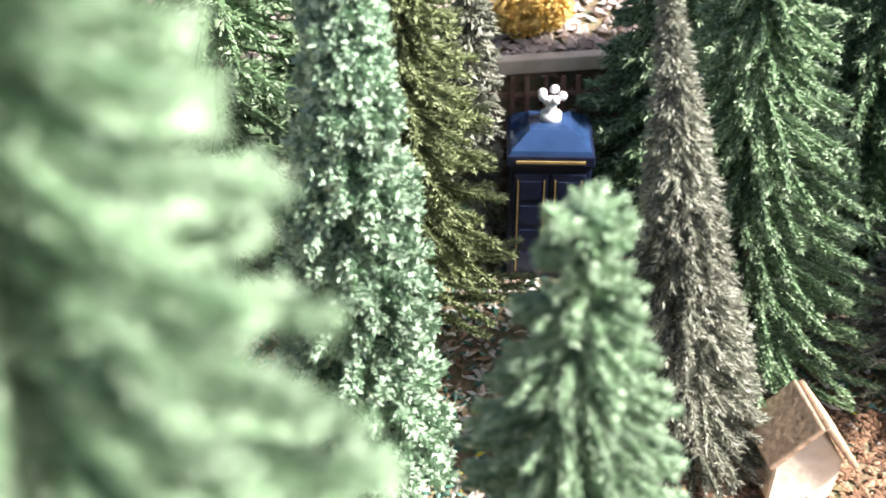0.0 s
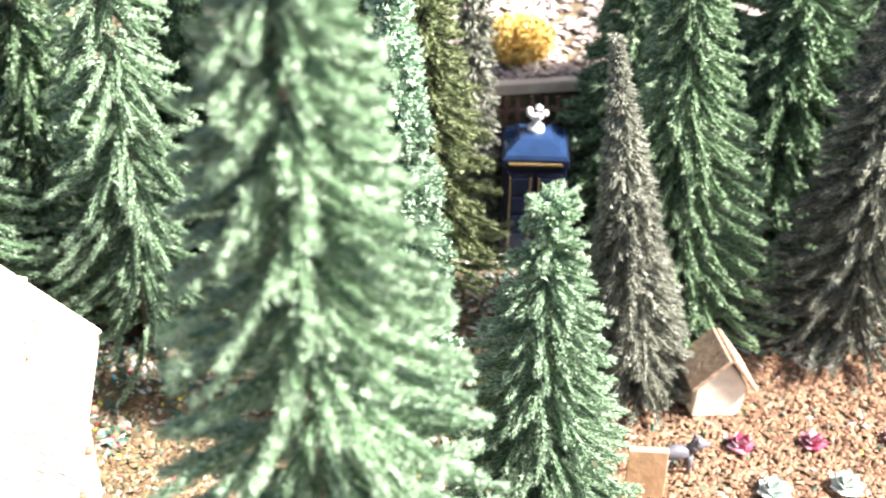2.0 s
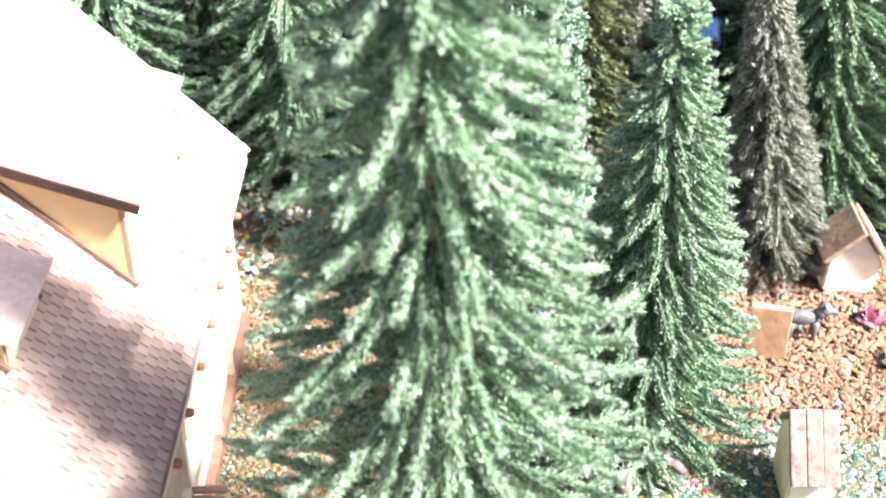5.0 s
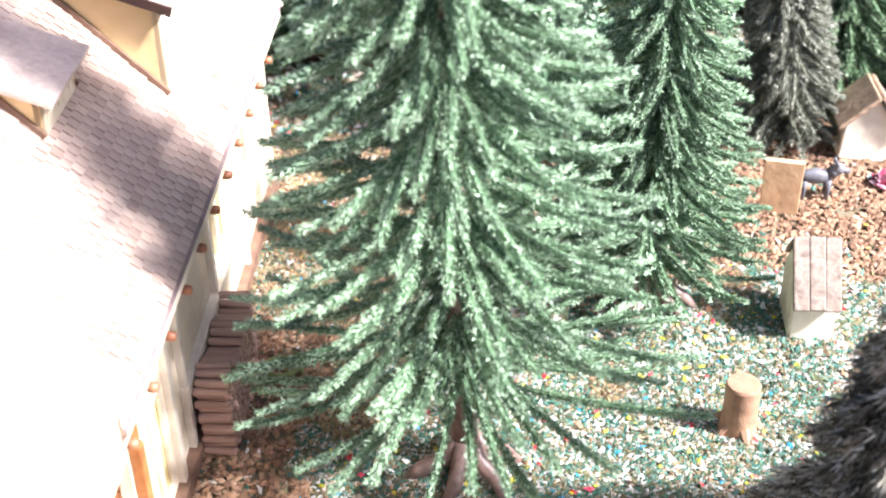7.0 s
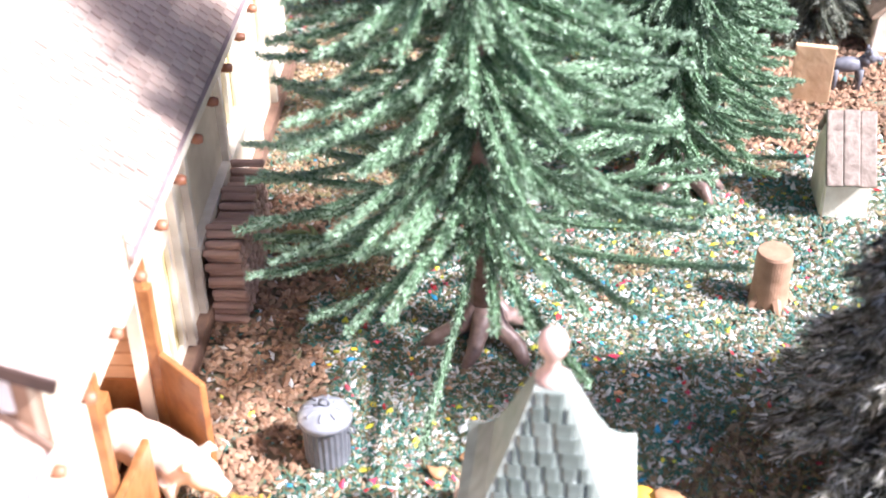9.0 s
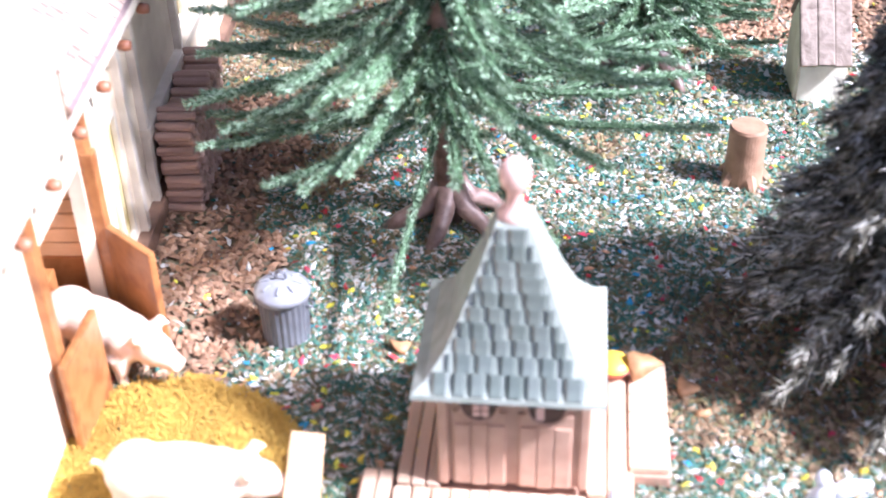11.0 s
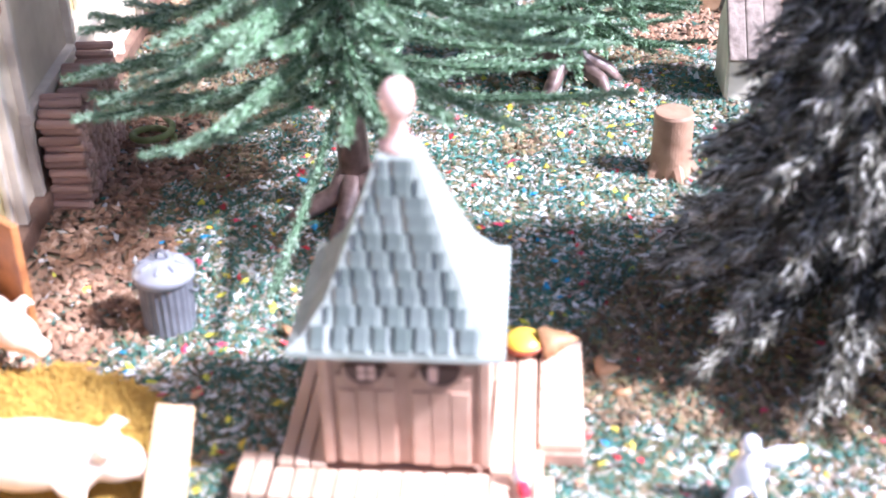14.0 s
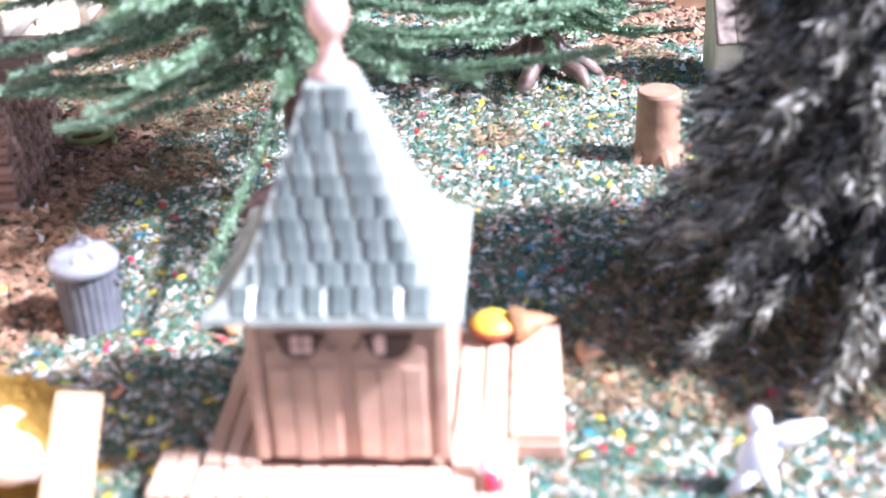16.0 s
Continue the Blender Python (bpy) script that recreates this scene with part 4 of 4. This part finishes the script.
for k in range(3):
    part("lid_board", one_box((0.268, 1.26, 0.10), (-0.265 + 0.265 * k, -0.22, 1.22 + 0.015 * (k % 2)), (tilt, 0, random.uniform(-1.5, 1.5)), 0.025), M["hive_lid"], hive)
part("lid_back", one_box((0.80, 0.66, 0.08), (0, 0.45, 1.34), (-50, 0, 0), 0.025), M["hive_lid"], hive)

# ---- kennel ----
kennel = thing("kennel", 6.15, 15.15, 0, "cream toy dog kennel with a brown shingled roof", "kennel", rz=4, ry=6)
bm = bmesh.new()
prism(bm, [(-0.52, 0), (0.52, 0), (0.55, 0.85), (0.0, 1.55), (-0.55, 0.85)], 1.0)
bmesh.ops.bevel(bm, geom=list(bm.edges), offset=0.03, segments=2, affect="EDGES")
part("body", bm, M["stone"], kennel)
for s in (-1, 1):
    part("roof", one_box((1.08, 1.3, 0.10), (s * 0.37, -0.02, 1.25), (0, s * 51, 0), 0.035), M["thatch"], kennel)
bm = bmesh.new()
prism(bm, [(-0.18, 0), (0.18, 0), (0.18, 0.45), (0, 0.6), (-0.18, 0.45)], 0.03, Matrix.Translation((0, 0.51, 0.02)))
part("doorway", bm, M["dark_wood"], kennel)
kennel.scale = (0.98, 0.90, 0.92)

# ---- dog figure and board ----
bm = bmesh.new()
ball(bm, 0.20, (0, 0, 0.52), (1.7, 0.75, 0.8), 14)
ball(bm, 0.14, (0.42, 0, 0.68), (1.1, 0.9, 1.0), 12)
tube(bm, [(0.28, 0, 0.56), (0.42, 0, 0.68)], [0.13, 0.11], 10)
tube(bm, [(0.48, 0, 0.66), (0.66, 0, 0.62)], [0.08, 0.05], 8)
for s in (-1, 1):
    for lx in (-0.24, 0.24):
        tube(bm, [(lx, s * 0.09, 0.45), (lx + 0.02, s * 0.09, 0.2), (lx, s * 0.09, 0.0)], [0.08, 0.05, 0.05], 8)
    tube(bm, [(0.38, s * 0.08, 0.78), (0.36, s * 0.10, 0.90)], [0.05, 0.015], 6)
tube(bm, [(-0.32, 0, 0.58), (-0.52, 0, 0.60), (-0.62, 0, 0.52)], [0.05, 0.04, 0.02], 8)
ob = part("toy_dog", bm, M["dog"], smooth=True)
ob.matrix_basis = pose(4.98 * CM, 13.10 * CM, 0, 0, 0, 6)
tagged(ob, "dark grey one-piece toy dog on the gravel", "toy dog")
ob = part("wood_board", one_box((0.75, 0.14, 1.2), (0, 0, 0.58), bevel=0.02), M["board"])
ob.matrix_basis = pose(4.25 * CM, 12.50 * CM, 0, 0, 0, -8)
tagged(ob, "upright tan wooden board standing in the gravel", "board")

# ---- blue box among the firs ----
bx = thing("blue_box", 3.22, 21.7, 0, "dark blue toy police box with a glossy blue roof and lamp", "toy box", rz=-6)
part("body", one_box((1.5, 1.5, 2.5), (0, 0, 1.25), bevel=0.03), M["blue"], bx)
part("sign_board", one_box((1.60, 1.60, 0.22), (0, 0, 2.58), bevel=0.03), M["blue"], bx)
part("sign", one_box((1.25, 0.03, 0.05), (0, -0.812, 2.58), bevel=0.0), M["gold"], bx)
bm = bmesh.new()
lathe(bm, [(1.06, 2.69), (1.02, 2.76), (0.55, 3.02), (0.30, 3.06)], 4)
bmesh.ops.rotate(bm, matrix=Matrix.Rotation(radians(45), 3, "Z"), verts=bm.verts)
part("roof", bm, M["blue_roof"], bx)
for s in (-1, 1):
    d = part("door", one_box((0.62, 0.05, 2.2), (s * 0.34, -0.765, 1.22), bevel=0.02), M["blue"], bx)
    for r in range(4):
        part("panel", one_box((0.40, 0.03, 0.38), (s * 0.34, -0.79, 0.42 + 0.52 * r), bevel=0.01), M["blue"], d)
    for e in (-0.24, 0.24):
        part("lining", one_box((0.02, 0.02, 2.0), (s * 0.34 + e, -0.80, 1.2), bevel=0), M["gold"], d)
bm = bmesh.new()
lathe(bm, [(0.20, 3.02), (0.20, 3.18), (0.10, 3.20), (0.10, 3.38), (0.16, 3.40), (0.06, 3.50)], 14)
lamp_part = part("lamp", bm, M["white"], bx, smooth=True)
for k in range(5):
    a = 2 * math.pi * k / 5
    bm = bmesh.new()
    ball(bm, 0.09, (0.2 * math.cos(a), 0.2 * math.sin(a), 3.52 + 0.04 * (k % 2)), (1, 1, 1), 10)
    part("bulb", bm, M["white"], lamp_part, smooth=True)

# ---- fence, boards and bush on the bank ----
fence = thing("lattice_fence", 2.2, 23.2, 0, "rusty brown lattice fence below the ballast bank", "fence")
for k in range(22):
    part("slat", one_box((0.09, 0.06, 3.2), (-3.6 + 0.34 * k, 0, 1.6), (0, random.uniform(-3, 3), 0), 0.01), M["lattice"], fence)
for z in (0.5, 1.6, 2.8):
    part("rail", one_box((7.6, 0.06, 0.10), (0, 0.06, z), bevel=0.01), M["lattice"], fence)
for k, (y, z) in enumerate(((23.5, 3.35), (28.6, 4.55))):
    ob = part("edge_board", one_box((9.0, 0.3, 0.30), (0, 0, 0), bevel=0.04), M["rail_board"])
    ob.matrix_basis = pose(3.4 * CM, y * CM, z * CM, 0, 0, 9 if k else 4)
    tagged(ob, "pale weathered board edging the ballast bank", "board", "edging boards")
rng = np.random.default_rng(60)
n = 6000
p = rng.normal(0, 1, (n, 3))
p /= np.linalg.norm(p, axis=1)[:, None]
p *= (0.55 + 0.5 * rng.random((n, 1))) * np.array([1.0, 0.8, 0.55])
p[:, 2] = np.maximum(p[:, 2] + 0.6, 0)
t = p[:, None, :] + rng.normal(0, 0.06, (n, 3, 3))
ob = soup("yellow_bush", t.reshape(-1, 3), np.arange(n * 3).reshape(-1, 3), M["yellow_bush"])
ob.location = Vector((3.05, 24.9, hill(3.05, 24.9) - 0.15)) * CM
tagged(ob, "bright yellow foam bush on the ballast bank", "bush")

# ---- firewood stack ----
wood = thing("firewood_stack", -5.05, 5.7, 0, "stack of split brown firewood against the farmhouse wall", "firewood", rz=HRZ)
rng = random.Random(9)
bm = bmesh.new()
lathe(bm, [(0.02, -0.275), (0.05, -0.265), (0.066, -0.235), (0.068, 0.235), (0.05, 0.265), (0.02, 0.275)], 8)
bmesh.ops.rotate(bm, matrix=Matrix.Rotation(radians(90), 3, "Y"), verts=bm.verts)
log = part("log", bm, M["logs"], wood, smooth=False)
for r in range(12):
    for k in range(16):
        ob = log if (r, k) == (0, 0) else log.copy()
        if ob is not log:
            scene.collection.objects.link(ob)
        m = pose((rng.uniform(-0.03, 0.03)) * CM, (-1.10 + 0.143 * k + 0.07 * (r % 2)) * CM, (0.07 + 0.118 * r + 0.10 * math.sin(k * 0.9) * (r == 11)) * CM, rng.uniform(0, 90), 0, rng.uniform(-5, 5))
        ob.matrix_basis = m @ Matrix.Diagonal((1, 1.0, rng.uniform(0.85, 1.05), 1))

# ---- roof tiles, last ----
tile = bmesh.new()
box(tile, (0.20, 0.172, 0.05), (0, 0, 0), bevel=0.018)
tile_mesh = bpy.data.meshes.new("tile")
bmesh.ops.scale(tile, vec=(CM, CM, CM), verts=tile.verts)
tile.to_mesh(tile_mesh)
tile.free()
tile_mesh.materials.append(M["roof"])
main_roof = next(o for o in house.children if o.name.startswith("roof") and "back" not in o.name)
slope_len = math.hypot(RIDGE, RIDGE * UP)
rng = random.Random(12)
verts, faces, count = [], [], 0
cos_p, sin_p = math.cos(radians(PITCH)), math.sin(radians(PITCH))
corners = np.array([(x, y, z) for x in (-0.1, 0.1) for y in (-0.086, 0.086) for z in (-0.025, 0.025)])
quads = [(0, 1, 3, 2), (4, 6, 7, 5), (0, 4, 5, 1), (2, 3, 7, 6), (1, 5, 7, 3), (0, 2, 6, 4)]
rows = int(slope_len / 0.18)
cols = int((FAR - NEAR) / 0.20)
near_tiles = 0
for r in range(rows):
    for c in range(cols):
        d = 0.10 + r * 0.18
        v = NEAR + 0.12 + 0.20 * c + (0.10 if r % 2 else 0)
        if v > FAR - 0.08:
            continue
        u, z = -d * cos_p, EAVE - 0.02 + d * sin_p + rng.uniform(-0.006, 0.006)
        if r < 12 and 4.2 < v < 8.9 and near_tiles < 290:
            near_tiles += 1
            ob = new("tile", tile_mesh)
            ob.parent = main_roof
            ob.matrix_basis = pose(u * CM, v * CM, z * CM, 0, PITCH - 6 + rng.uniform(-2, 2), 0)
        else:
            a = radians(PITCH - 6 + rng.uniform(-2, 2))
            q = corners.copy()
            rx = q[:, 0] * math.cos(a) + q[:, 2] * math.sin(a)
            rz = -q[:, 0] * math.sin(a) + q[:, 2] * math.cos(a)
            i = len(verts)
            verts += [(x + u, y + v, w + z) for x, y, w in zip(rx, q[:, 1], rz)]
            faces += [tuple(i + k for k in f) for f in quads]
rest = soup("tiles", np.array(verts), faces, M["roof_joined"], main_roof)
tagged(rest, kind="stuff")
